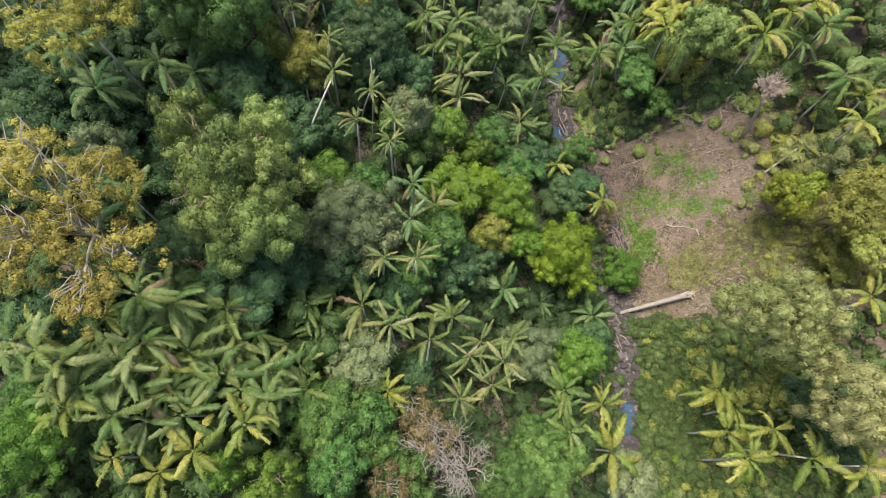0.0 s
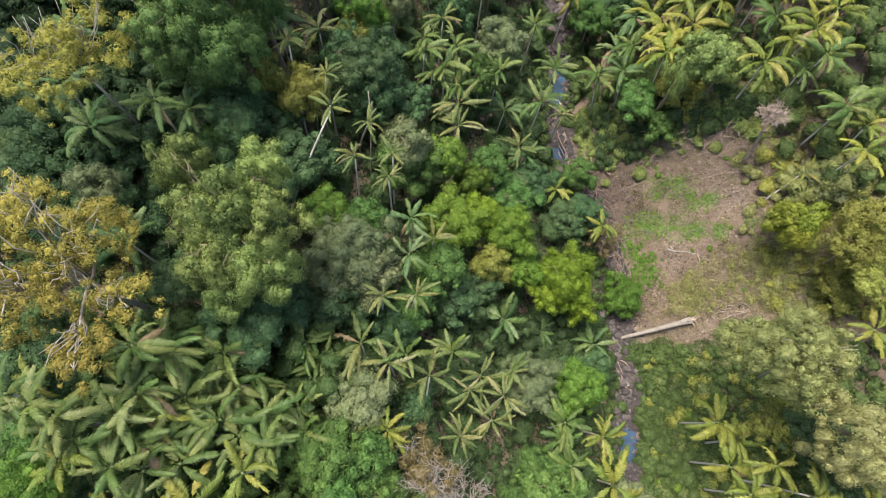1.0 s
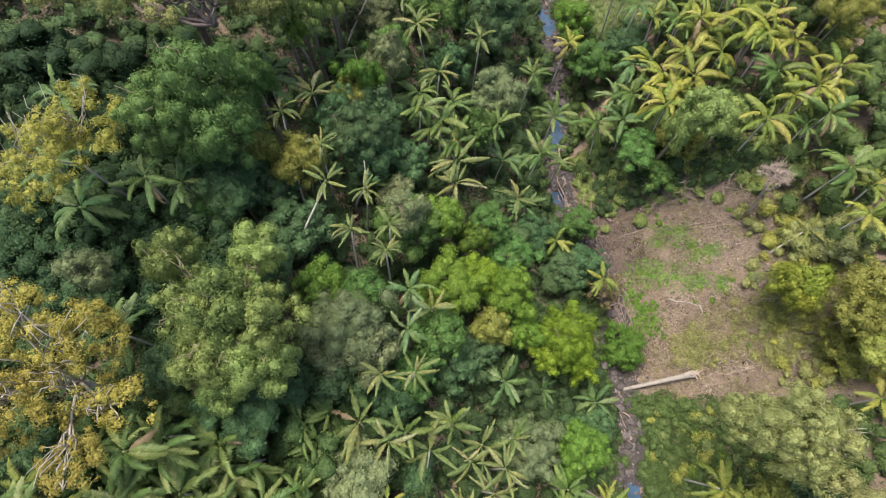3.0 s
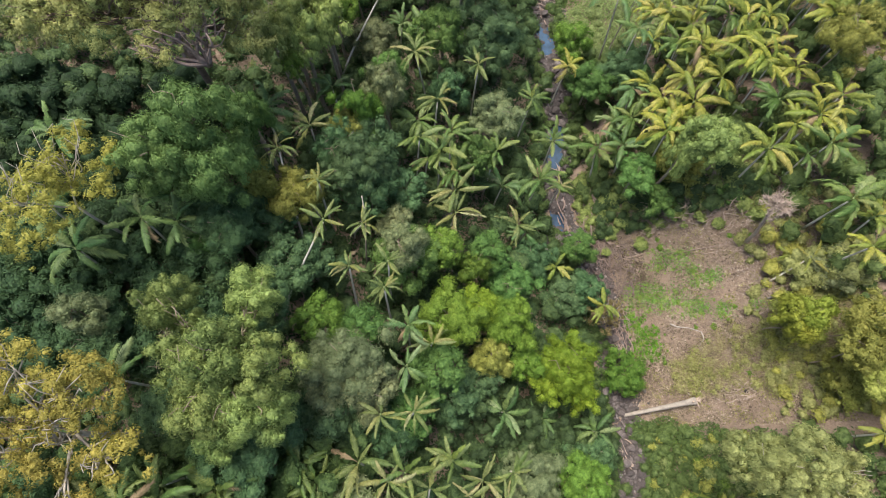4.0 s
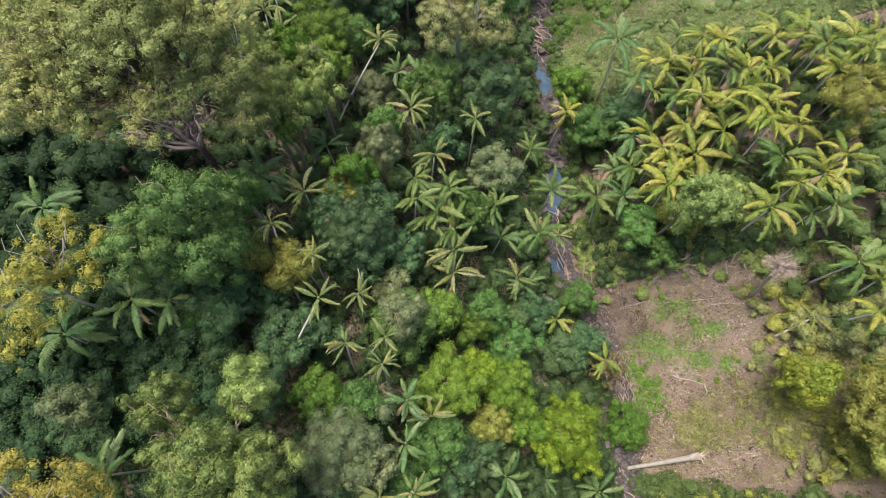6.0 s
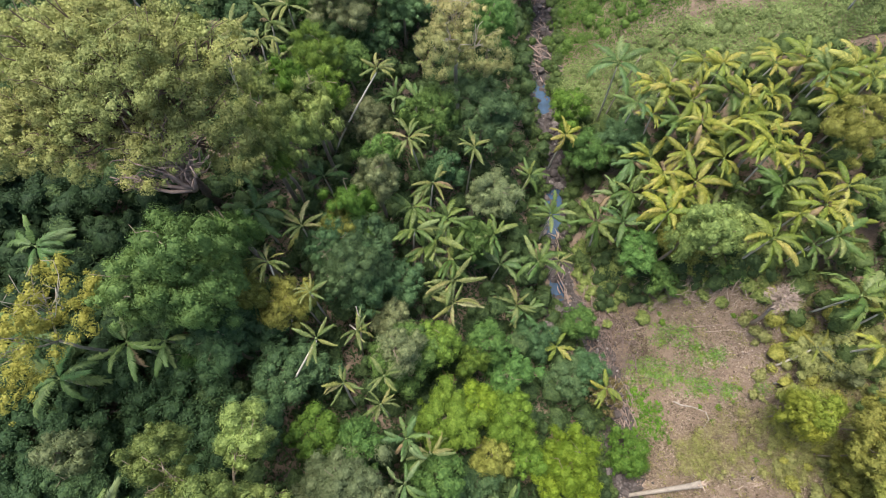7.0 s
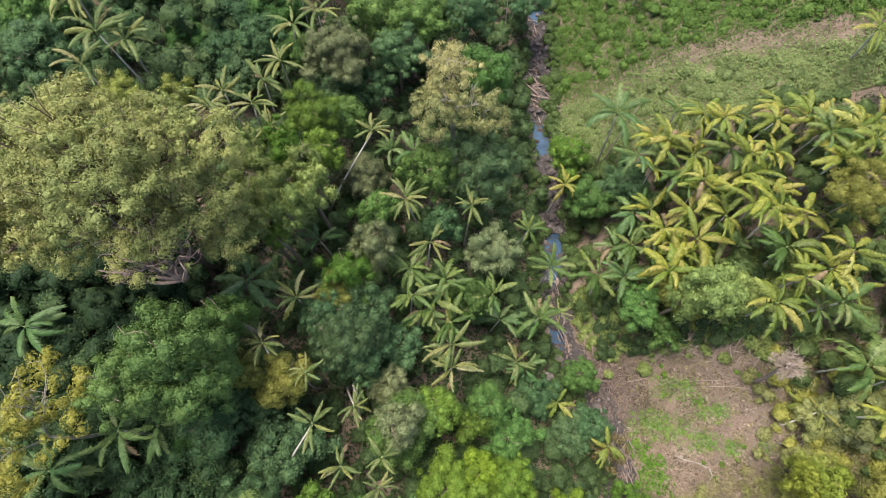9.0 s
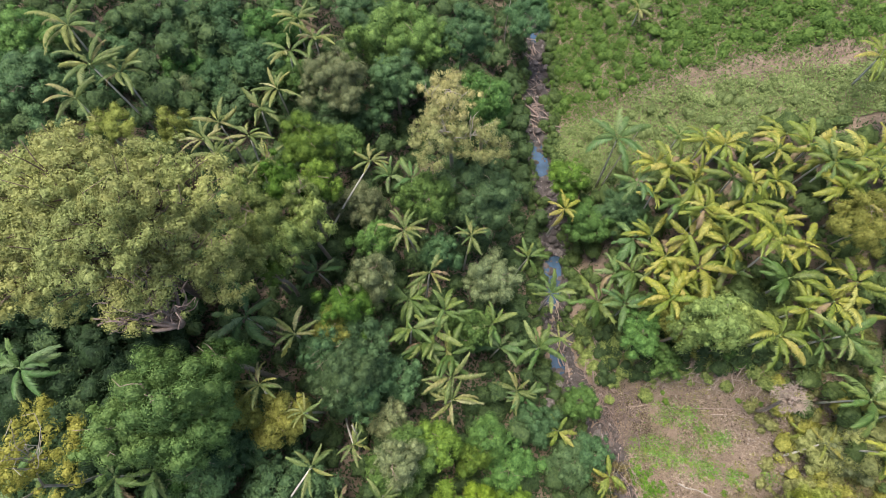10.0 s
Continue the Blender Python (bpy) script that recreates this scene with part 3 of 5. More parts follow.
for end in ((-20.5, 38.6, 34.4), (-19.6, 37.0, 33.6), (-18.9, 39.4, 35.2), (-17.2, 39.3, 35.4), (-15.6, 39.2, 35.2), (-14.5, 38.5, 34.6), (-18.4, 37.5, 34.4), (-16.3, 37.9, 35.0), (-14.9, 37.2, 34.4), (-20.8, 37.4, 33.0)):
    start, end = FORK - np.array(giant.location), np.array(end) - np.array(giant.location)
    limbs = [(bend(start, end, 0.35, 9), np.linspace(0.16, 0.045, 9))]
    for _ in range(5):
        s = start + (end - start) * (0.35 + 0.55 * rng.random())
        limbs.append((bend(s, s + (unit(end - start) + 0.8 * ball(1)[0]) * 1.1, 0.2, 6), np.linspace(0.07, 0.02, 6)))
    part("bare_limb", tubes_mesh("bare_limb", limbs, LIMB_BARK, 7), giant, label="leafless purple-brown limb")
TREES_TAN = [
    (2.6, 58.4, 27.1, 2.9), (1.4, 55, 25.9, 2.62), (5.3, 54.8, 25.3, 2.55), (29, 3.4, 24.9, 2.59),
    (29.7, 1.4, 23.5, 1.77),
]
tree(TREES_TAN[:3], LEAF["tan"], "tall sparse tree with straw-coloured leaves beside the creek", bark=BARK_PALE, open_crown=2)
tree(TREES_TAN[3:], LEAF["tan"], "dense tree with dull straw-coloured foliage on the slope", foot=(33.5, 4.0))
TREES_MID = [
    (-19.5, 32.9, 29.3, 2.86), (-16.6, 32.5, 35.2, 2.91), (-19.2, 30.7, 34, 2.49), (-15.5, 30.5, 32.1, 2.29),
    (-9, 1.9, 21, 2.88), (-5.6, 1.8, 19.8, 1.87), (-7.8, -1.7, 21, 2.27), (4.9, 28.7, 15.5, 2.19),
    (7, 26.2, 13.2, 2.46), (15.7, 32, 8, 2.06), (-2.3, 27.7, 19.1, 3.01), (3.9, 38.8, 16.6, 2.19),
    (8.6, -1.9, 13, 3.18), (5.2, -2.9, 14.1, 2.56), (-3.5, 71, 22.7, 4.88), (-8.2, 57, 21.1, 2.49),
    (21.6, 38.3, 13.4, 2.42), (6.7, 60.8, 22.6, 3.12), (18.3, 51.3, 12, 2.6), (-2.8, -2.3, 17.6, 2.38),
    (7.7, 0.7, 11.7, 1.57), (10, 0.7, 10.6, 1.7),
]
tree(TREES_MID[:4], LEAF["wide"], "large rounded tree with dense dark green foliage")
for row in TREES_MID[4:]:
    tree([row], LEAF["mid"], "rounded broadleaf tree with mid green foliage", group="forest trees")
TREES_MID2 = [
    (24.2, 35.6, 11.4, 1.75), (30.6, 35.4, 13.9, 1.91), (-3.7, 26.6, 21, 2.1), (0.6, 51.1, 21.2, 2.79),
    (-19.3, 27.1, 23.4, 1.24), (-0.2, 17.3, 17.7, 2.4), (-2.6, 13.8, 17.6, 2.07), (-5.3, -0.2, 18.7, 1.96),
    (-14.2, 35.1, 31.4, 1.74), (-37.1, 66.2, 28.8, 2.87), (-26.5, 3.2, 25.8, 1.69), (-6.3, 20.1, 21.7, 2.17),
    (-5.1, 47.7, 19.3, 2.02),
]
for row in TREES_MID2:
    tree([row], LEAF["mid"], "rounded broadleaf tree with mid green foliage", group="forest trees")
TREES_BLUE = [
    (-14, 11.3, 24.8, 3.08), (-7.3, 34.6, 23.9, 2.88), (-6.3, 33.3, 21.4, 2.51), (-8.4, 36.3, 23.8, 2.35),
    (-17.3, 29.1, 25, 2.7), (-26.5, 7.7, 27.2, 2.53), (-7, 36.5, 22.4, 4.05), (5.7, 52, 20.3, 3.99),
    (-26.4, 72, 23.3, 3.97), (-19.4, 71, 22.7, 4.54), (-35.6, 62, 28.1, 4.36), (-14, 22.3, 23.6, 2.12),
    (-14.2, 29.8, 22.5, 2.3), (-11.2, 26.1, 21.3, 2.52), (-19.2, 14.5, 24.7, 2.32), (-12, 13.4, 21.1, 2.08),
    (-8.6, 14.2, 20.6, 2.54), (-3, 34.6, 17.8, 2.08), (5, 69.3, 22.8, 3.28), (14, 77.4, 15.9, 2.95),
]
for row in TREES_BLUE:
    tree([row], LEAF["blue"], "dense tree with dark blue-green foliage", group="dark forest trees")
TREES_BLUE2 = [
    (-16.5, 27.9, 25.7, 2.28), (-12.5, 26.2, 22.2, 2.45), (-30.8, 67.3, 24.1, 3.16), (-13.6, 64.2, 19.2, 2.81),
    (-11, 60.4, 19, 2.2), (-4.2, 12.8, 17.1, 2.71), (0.9, 15.2, 14.2, 2.44), (3.6, 17.2, 13, 2.02),
    (-5.7, 72.6, 22.8, 2.78), (1.4, 46.9, 17.6, 2.08), (30.8, 2.8, 16.7, 2.63), (32.2, -0, 16.7, 2.16),
    (22.5, 52.2, 13.3, 2.91), (14.5, 9.8, 8.4, 2.1), (-25, 19.5, 26, 2.36), (-33.8, 26.9, 25.1, 2.57),
    (-34.2, 24.1, 25, 2.1), (-2.2, 5.8, 14, 1.83), (-29.7, 26.6, 24.8, 2.31), (16.1, 26.5, 8.5, 2.32),
    (13.5, 25.8, 8.5, 2.31), (9.9, 30, 9.5, 2.57),
]
for row in TREES_BLUE2:
    tree([row], LEAF["blue"], "dense tree with dark blue-green foliage", group="dark forest trees")
TREES_FAR = [
    (-30.2, 71, 22.9, 2.86), (-30.7, 63.2, 24.4, 2.34), (-24.4, 67.3, 21.6, 2.75), (-20.5, 65.1, 21.7, 3.14),
    (-17.1, 67.2, 22.2, 2.83), (-15.5, 71.5, 22.2, 2.9), (-27.1, 63.7, 22, 2.24), (-18.6, 62, 21.4, 2.24),
    (-12.8, 65.5, 20.8, 2.31), (-9.9, 61.3, 20.1, 2.28), (-2.4, 65.7, 21.6, 3.38), (0.5, 68.9, 22.8, 3.38),
    (-5.5, 63, 17.8, 2.4), (-24, 74.2, 21.9, 3.42), (-36.1, 67.2, 27.7, 2.96), (-33.4, 68.2, 25.1, 2.39),
]
for i, row in enumerate(TREES_FAR):
    tree([row], LEAF[("blue", "blue", "mid")[i % 3]], ("dense tree with dark blue-green foliage", "dense tree with dark blue-green foliage", "rounded broadleaf tree with mid green foliage")[i % 3], group="upstream trees")
TREES_PALE = [
    (25.5, 37.5, 21.3, 2.5), (23.8, 37.5, 19, 1.77), (28, 37.5, 19.6, 1.75),
]
for row in TREES_PALE:
    tree([row], LEAF["vine"], "leafy tree with pale yellow-green foliage above the clearing", group="pale trees")
TREES_BRIGHT = [
    (0.8, 22, 18.2, 2.94), (6.3, 22.1, 15.7, 2.78), (-9.8, 21.1, 21.7, 2.01), (7.8, 18.6, 13, 1.84),
    (-25.2, -0.2, 28.4, 2.81), (-14.6, -1.7, 23.3, 1.44), (-11.1, -2.3, 23.3, 1.78), (13, 7.8, 10.7, 2.58),
    (-14, 49.1, 29.1, 1.33), (-11.8, 50.3, 28.1, 1.81), (-12.3, 42.4, 26.1, 1.1), (-13, 46.6, 28.8, 2.72),
    (16.6, 56.2, 13.6, 2.48), (19.9, 17.9, 5, 2.57), (3.1, 27.2, 15.3, 1.55), (0.2, 28.4, 18.1, 2.09),
    (-10.4, 55.7, 24.8, 2.64), (-10.3, 49.1, 27.4, 1.64), (-9.7, 46.6, 26.9, 1.8), (-13.2, 42.8, 29.1, 1.66),
    (-9.5, 51.5, 24.6, 2.15), (-11.4, 45.1, 27.5, 2.18), (-7.1, 40, 24.5, 2.32),
]
for i, row in enumerate(TREES_BRIGHT):
    if i in (8, 11, 17, 18, 19, 21):
        tree([row], LEAF["vine"], "leafy tree with soft yellow-green foliage beside the very large tree", group="pale trees")
    else:
        tree([row], LEAF["fresh" if i in (0, 1, 3, 9) else "bright"], "compact tree with fresh bright green foliage", group="bright green trees")
TREES_LIME = [
    (11.8, 17.9, 14, 2.8), (10.5, 16.5, 12.4, 1.83), (13.6, 15.5, 11.2, 1.45), (3.5, 23, 16.5, 1.97),
]
tree(TREES_LIME[:3], LEAF["lime"], "small tree with vivid lime-green clumped foliage beside the creek")
tree(TREES_LIME[3:], LEAF["lime"], "small tree with vivid lime-green foliage in the forest")
TREES_GREY = [
    (-7.3, 17.4, 23.9, 2.9), (-9, 16.4, 22.3, 2.28), (-5.6, 15.9, 22.3, 2.27), (25.3, 9.2, 25.0, 2.9),
    (23.3, 9.8, 22.8, 2.2), (27.6, 8.8, 24.2, 2.2), (26.0, 6.6, 22.8, 1.7), (-6.7, 6.1, 19.4, 2.94),
    (-8.5, 63.7, 23.8, 3.41), (6.4, 44.1, 16.5, 2.71), (8, 8.2, 11.9, 2.82), (37.3, 26, 16.9, 2.51),
    (-3.9, 31, 18.2, 1.94), (-3.2, 27.5, 22.3, 2.09), (-24.1, 63.8, 21, 2.28), (-24.9, 20.5, 28.2, 1.69),
    (17.3, -3.2, 8.4, 2.4), (-6.3, 51.5, 18.9, 2.71), (-4.8, 42.8, 23.6, 2.15),
]
tree(TREES_GREY[:3], LEAF["grey"], "domed tree with dull grey-green foliage in tight clumps")
tree([(x, y, top, 0.86 * r) for x, y, top, r in TREES_GREY[3:7]], LEAF["silver"], "broad flat-topped tree with silvery grey-green foliage at the clearing's edge", bark=BARK_PALE, stout=0.45, foot=(30.6, 8.6))
for row in TREES_GREY[7:]:
    tree([row], LEAF["grey"], "tree with dull grey-green foliage", group="grey-green trees")
TREES_OLIVE = [
    (34.1, 17.9, 21.2, 2.17), (32.7, 21.7, 16.7, 2.05), (35.8, 20.1, 22.1, 2.51), (35.2, 16.7, 16.8, 2.17),
    (36.1, 15.1, 20.2, 2.08), (-11.8, 31.2, 24.9, 2.3), (36.1, 43.5, 27.8, 2.6), (-26.8, 56.5, 27.1, 1.93),
    (-21.7, 56.1, 26.9, 1.47), (-14.3, 31.9, 25.9, 1.57), (4.6, 18.9, 15.3, 1.96), (28.7, 4.3, 14.3, 2.26),
    (35.4, 14.5, 15.3, 1.24), (26, 39.4, 14.7, 2.84), (-8, 38.3, 23.3, 2), (27.7, 37, 12.7, 1.85),
]
for row in TREES_OLIVE:
    tree([row], LEAF["olive"], "bushy tree with olive-yellow foliage", group="olive trees", stout=0.5)
TREES_BROWN = [
    (-1.1, 0.6, 17.6, 2.44), (-2.4, 2.3, 17.5, 2.06), (17.8, 24.3, 7.4, 2.34), (-3.9, -3, 18.7, 1.92),
]
for row in TREES_BROWN:
    tree([row], LEAF["brown"], "half-dead tree with withered brown foliage", bark=BARK_PALE, open_crown=True)

# ---- palms of both banks ----
PALMS_DARK = [
    (-28.2, 28.3, 27.7, 2.34), (-26.4, 25.4, 26.4, 2.65), (-22, 27.8, 26.4, 2.26), (-20.2, 28.1, 24.7, 2.36),
    (-2.6, 20.5, 19.8, 1.9), (-2.7, 17.3, 19.9, 1.67), (7, 37.6, 10.4, 2.65), (5.8, 14.1, 10.3, 2.52),
    (9.9, 13.5, 6.9, 1.73), (15.2, 12.1, 6.9, 2.29), (-3.6, 55.7, 15, 2.17), (-1.2, 55, 15.6, 2.14),
    (-15.1, 39.4, 23.1, 2.87), (-6.5, 32.1, 16.2, 2.03), (-21.7, 16, 26.5, 2.35), (-31, 35.8, 25.4, 2.55),
    (-10, 44, 19.6, 2.06), (9.3, 32.7, 9.2, 1.97),
]
PALMS_LIGHT = [
    (-7, 24.6, 23.1, 1.65), (-4, 25.1, 22.6, 1.53), (-4.3, 23, 22.4, 1.51), (-9.5, 31.4, 24.5, 1.5),
    (-11, 37.8, 22.6, 2.13), (8.4, 33.2, 9.8, 2.23), (-0.7, 19.3, 18.3, 2.04), (-4.6, 13.6, 20.8, 1.94),
    (-2.1, 13.8, 20.2, 1.88), (-6.4, 10.2, 19.2, 2.84), (-4.2, 8.8, 18.5, 2.14), (3.3, 8.4, 13.2, 2.09),
    (5.1, 6.5, 14.3, 2.2), (2.3, 7.1, 13.3, 2.16), (4.1, 4.6, 13.8, 2.19), (1.4, 3.4, 15, 2.12),
]
PALMS_LIGHT2 = [
    (-28.3, 57.3, 28.7, 2.43), (-12.1, 70.4, 22.5, 2.42), (-12.7, 66.2, 22.5, 2.36), (-13.9, 62.4, 21.8, 2.33),
    (-15.4, 60.2, 21.9, 2.3), (-17.7, 56.5, 25.4, 2.1), (-18.3, 54.1, 26.5, 1.92), (-16.6, 51.8, 27.7, 2.02),
    (-14.9, 54.9, 25.4, 1.97), (-13, 52.1, 26, 1.72), (-10.4, 68.3, 21.9, 2.65), (-1.9, 47.3, 20.4, 2.38),
    (4.4, 47.2, 18.3, 1.94), (1.7, 34.3, 16.5, 2.9), (1.7, 32.3, 15.6, 2.46), (0.2, 44.1, 17.3, 2.48),
    (13.8, 38.5, 8.1, 1.84),
]
PALMS_MID = [
    (-1.6, 38.4, 19.3, 2.29), (0.3, 38.2, 17.6, 2.47), (-0.9, 37.4, 17.3, 2.36), (1.4, 40.2, 17.4, 2.4),
    (1.8, 36.4, 16.5, 2.72), (6, 39.2, 15, 2.25), (10.7, 37.1, 12.5, 2.56), (13, 43.1, 10.4, 2.54),
    (10.4, 46.2, 13.8, 1.86), (-1.8, 41.5, 17.3, 2.22), (-10.8, 10.2, 19.2, 2.31), (-9.6, 9, 18.5, 2.14),
    (0.8, 10.1, 15.6, 2.21), (-2.9, 9.4, 18.5, 2.06), (11, 4.5, 10.4, 2.45), (11.1, 0.9, 10.6, 2.18),
    (10.8, 3, 9.8, 2.04), (6.2, 8.9, 11.5, 1.86), (-10.1, 3.7, 19.6, 2.08), (-10.7, 5.3, 19.6, 2.11),
]
PALMS_FIELD = [
    (-15.3, 8.9, 23.4, 2.47), (-17.6, 8.5, 26.7, 2.18), (-18.7, 8.5, 28.7, 2.06), (-14.8, 6.9, 22.7, 2.54),
    (-17, 5.8, 24.6, 2.39), (-18.8, 5.9, 26.8, 2.11), (-20.2, 4.6, 26.6, 2.17), (-22.6, 4.5, 28.5, 2.04),
    (-23.8, 5.1, 28.9, 1.97), (-22.3, 3.2, 26.9, 2.18), (-19.5, 3, 25.2, 2.29), (-18, 3.6, 24.1, 2.23),
    (-14.8, 4.4, 23.8, 2.41), (-12.5, 4.8, 21.9, 2.38), (-13.7, 3.4, 23, 2.29), (-11.8, 2.8, 22.9, 2.21),
    (-17, 1.7, 23.8, 2.13), (-25.4, 5.7, 28.9, 1.98), (-24.1, 8.4, 23.1, 2.31), (-20, 1.6, 26.2, 2.06),
    (-17.6, 8.2, 21.3, 2.49), (-23.7, 1.5, 23.1, 2.24),
]
PALMS_YELLOW = [
    (-13, 1.1, 23.5, 2.28), (-16, -0.5, 23.7, 2.31), (-22.8, 2, 26.8, 2.23), (-18.8, -1.8, 21.9, 2.09),
    (-21.3, -0.9, 23.1, 1.82), (-4.3, 3.8, 17.4, 2.1), (14.4, 3.3, 9.8, 2.15), (14.9, -0.7, 10, 3.07),
    (12.6, 29.1, 7.7, 1.88), (15.4, 52.3, 11.5, 2), (24.2, 4.4, 11.7, 2.79), (24, 0.9, 12.7, 2.94),
    (26.5, 1, 15, 2.17), (24.7, -1.2, 13.8, 2.28), (27.7, -1.1, 17.3, 2.61), (30.7, -1.6, 18.5, 2.45),
    (35.5, 11.4, 17.3, 2.24), (17.1, 24.6, 8.1, 1.94), (34, 27.7, 13.8, 1.57), (26.1, 3, 10.4, 2.53),
]
PALMS_GOLD = [
    (17.7, 41.8, 11, 2.69), (19.9, 40.9, 12.7, 2.48), (35.2, 30.2, 21.7, 3.05), 
    (36.2, 26.1, 20.8, 2.14), (37.6, 29.0, 20.2, 2.1), (20.8, 58.1, 16.6, 3.1), (24.9, 53.7, 18.3, 2.59),
    (21.9, 52.8, 16.8, 2.54), (23.6, 54.3, 17.6, 2.29), (26.5, 51.5, 18.8, 2.87), (28.5, 56, 19, 2.38),
    (29.7, 54.7, 20.1, 2.31), (29.4, 50.9, 20.6, 2.77), (30.4, 49.7, 21.7, 2.48), (33.2, 52.8, 22.3, 2.51),
    (35.5, 55.2, 20.8, 2.4), (36, 52.9, 22.8, 2.69), (36, 50, 24.6, 2.55), (37.9, 50, 25.4, 2.7),
    (39, 48.6, 25.4, 2.39), (36.6, 47.6, 24.1, 2.53), (38.1, 46.5, 24.2, 2.5),
]
PALMS_GOLD2 = [
    (25.6, 50.3, 17.8, 2.68), (27.7, 48, 18.2, 2.95), (29.9, 47.8, 21.1, 2.68), (30.9, 45.6, 22.1, 2.59),
    (26.2, 46.4, 16.6, 2.67), (21.7, 47.8, 13.5, 2.84), (23.5, 47.9, 13.8, 2.47), (28.5, 44.9, 18.6, 2.55),
    (33.4, 43.3, 21.9, 2.36), (19.7, 44.5, 12.1, 2.49), (21.3, 44.4, 12.7, 2.47), (24.1, 45.2, 15, 2.61),
    (26, 43.2, 17.3, 3.12), (23.2, 40.4, 16.2, 2.81), (24.3, 41.9, 16.2, 2.4), (31.9, 40.8, 20.8, 2.58),
    (34.4, 38.3, 21.9, 2.57), (35.8, 39.5, 23.1, 2.43), (32.6, 38, 20.8, 2.33), (30, 35.9, 20.4, 2.6),
    (34.5, 35.4, 21.9, 2.42),
]
PALMS_LEANING = [
    (-8.7, 27.7, 25.3, 1.61, 0.55, 0.5),
    (-4.6, 53.1, 23.1, 1.53, 0.61, 0.39),
    (-27.5, 60.5, 29, 2.48, -0.1, 0.08),
    (-25.7, 60.6, 27.7, 2.25, 0.13, -0.07),
    (-29.8, 64.4, 29.4, 2.52, 0.35, -0.33),
    (31.2, 43.9, 21.9, 2.37, 0.05, 0.15),
    (29.9, 44.9, 21.3, 2.62, -0.19, -0.03),
    (42.8, 60.2, 25.4, 2.38, -0.18, -0.06),
    (-12.4, 33.5, 26, 1.49, 0.05, 0.28),
    (-1.1, 8.1, 16.2, 2.15, 0.12, 0.57),
    (-6.4, 29, 21.1, 1.48, 0.24, -0.26),
]
for x, y, top, r, lx, ly in PALMS_LEANING:
    palm(x, y, top, r, FROND["gold" if x > 16 else "light"], "feather palm on a long slanting pale trunk", "leaning palms", lean=(lx, ly), blades=SLIM_FRONDS)
for row in PALMS_DARK:
    palm(*row[:3], 0.95 * row[3], FROND["dark"], "dark green feather palm in the forest shade", "forest palms")
for row in PALMS_LIGHT + PALMS_LIGHT2:
    palm(*row[:3], 0.88 * row[3], FROND["light"], "feather palm with pale grey-green fronds on a thin trunk", "forest palms", blades=SLIM_FRONDS)
for row in PALMS_MID:
    palm(*row[:3], 0.88 * row[3], FROND["mid"], "feather palm with green fronds in the forest", "forest palms")
for row in PALMS_FIELD:
    palm(*row, FROND["field"], "broad-fronded green palm in a dense palm stand", "palm stand", fronds=12)
for i, (x, y, top, r) in enumerate(PALMS_FIELD):
    if i % 2:
        palm(x + 1.1 * math.cos(2.3 * i), y + 1.1 * math.sin(2.3 * i), top - 1.8, 0.85 * r, FROND[("field", "mid", "yellow")[i % 3]], "younger green palm under the taller palms of a dense stand", "palm stand", fronds=9)
for row in PALMS_YELLOW:
    palm(*row[:3], 0.9 * row[3], FROND["yellow"], "feather palm with yellow-green arching fronds", "yellowish palms", blades=BROAD_FRONDS)
for i, (x, y, top, r) in enumerate(PALMS_GOLD + PALMS_GOLD2):
    palm(x, y, top, 0.92 * r, FROND[("mid", "dark")[i % 2] if x < 22.5 else ("gold", "yellow", "mid", "gold", "yellow")[i % 5]], "feather palm with golden-green fronds on the hillside", "hillside palms", fronds=9 + i % 3, blades=BROAD_FRONDS)
    a, k = 6.28 * rng.random(), 1.0 + 0.5 * rng.random()
    if i % 2 or y < 36:
        continue
    palm(x + k * r * math.cos(a), y + k * r * math.sin(a), top - 0.5 - 1.5 * rng.random(), 0.72 * r, FROND["mid" if x < 23 else ("yellow", "mid", "gold")[i % 3]], "smaller feather palm with yellow-green fronds on the hillside", "hillside palms", fronds=8 + i % 3, blades=BROAD_FRONDS)


# ---- undergrowth, creepers and grass ----
def in_clearing(x, y):
    """True on the bare and grassy ground of the right bank."""
    d = x - creek_x(y)
    a = (d > 0.5) & (x < np.interp(y, [12, 17, 22, 26, 31, 38.5], [38.5, 38.5, 37, 36, 33.5, 31])) & (y > 12) & (y < 38.5)
    b = (d > 1.2) & (x < 31) & (y > -12) & (y <= 14)
    c = (d > 1.5) & (y > 58 - 0.05 * (x - 20))
    return a | b | c


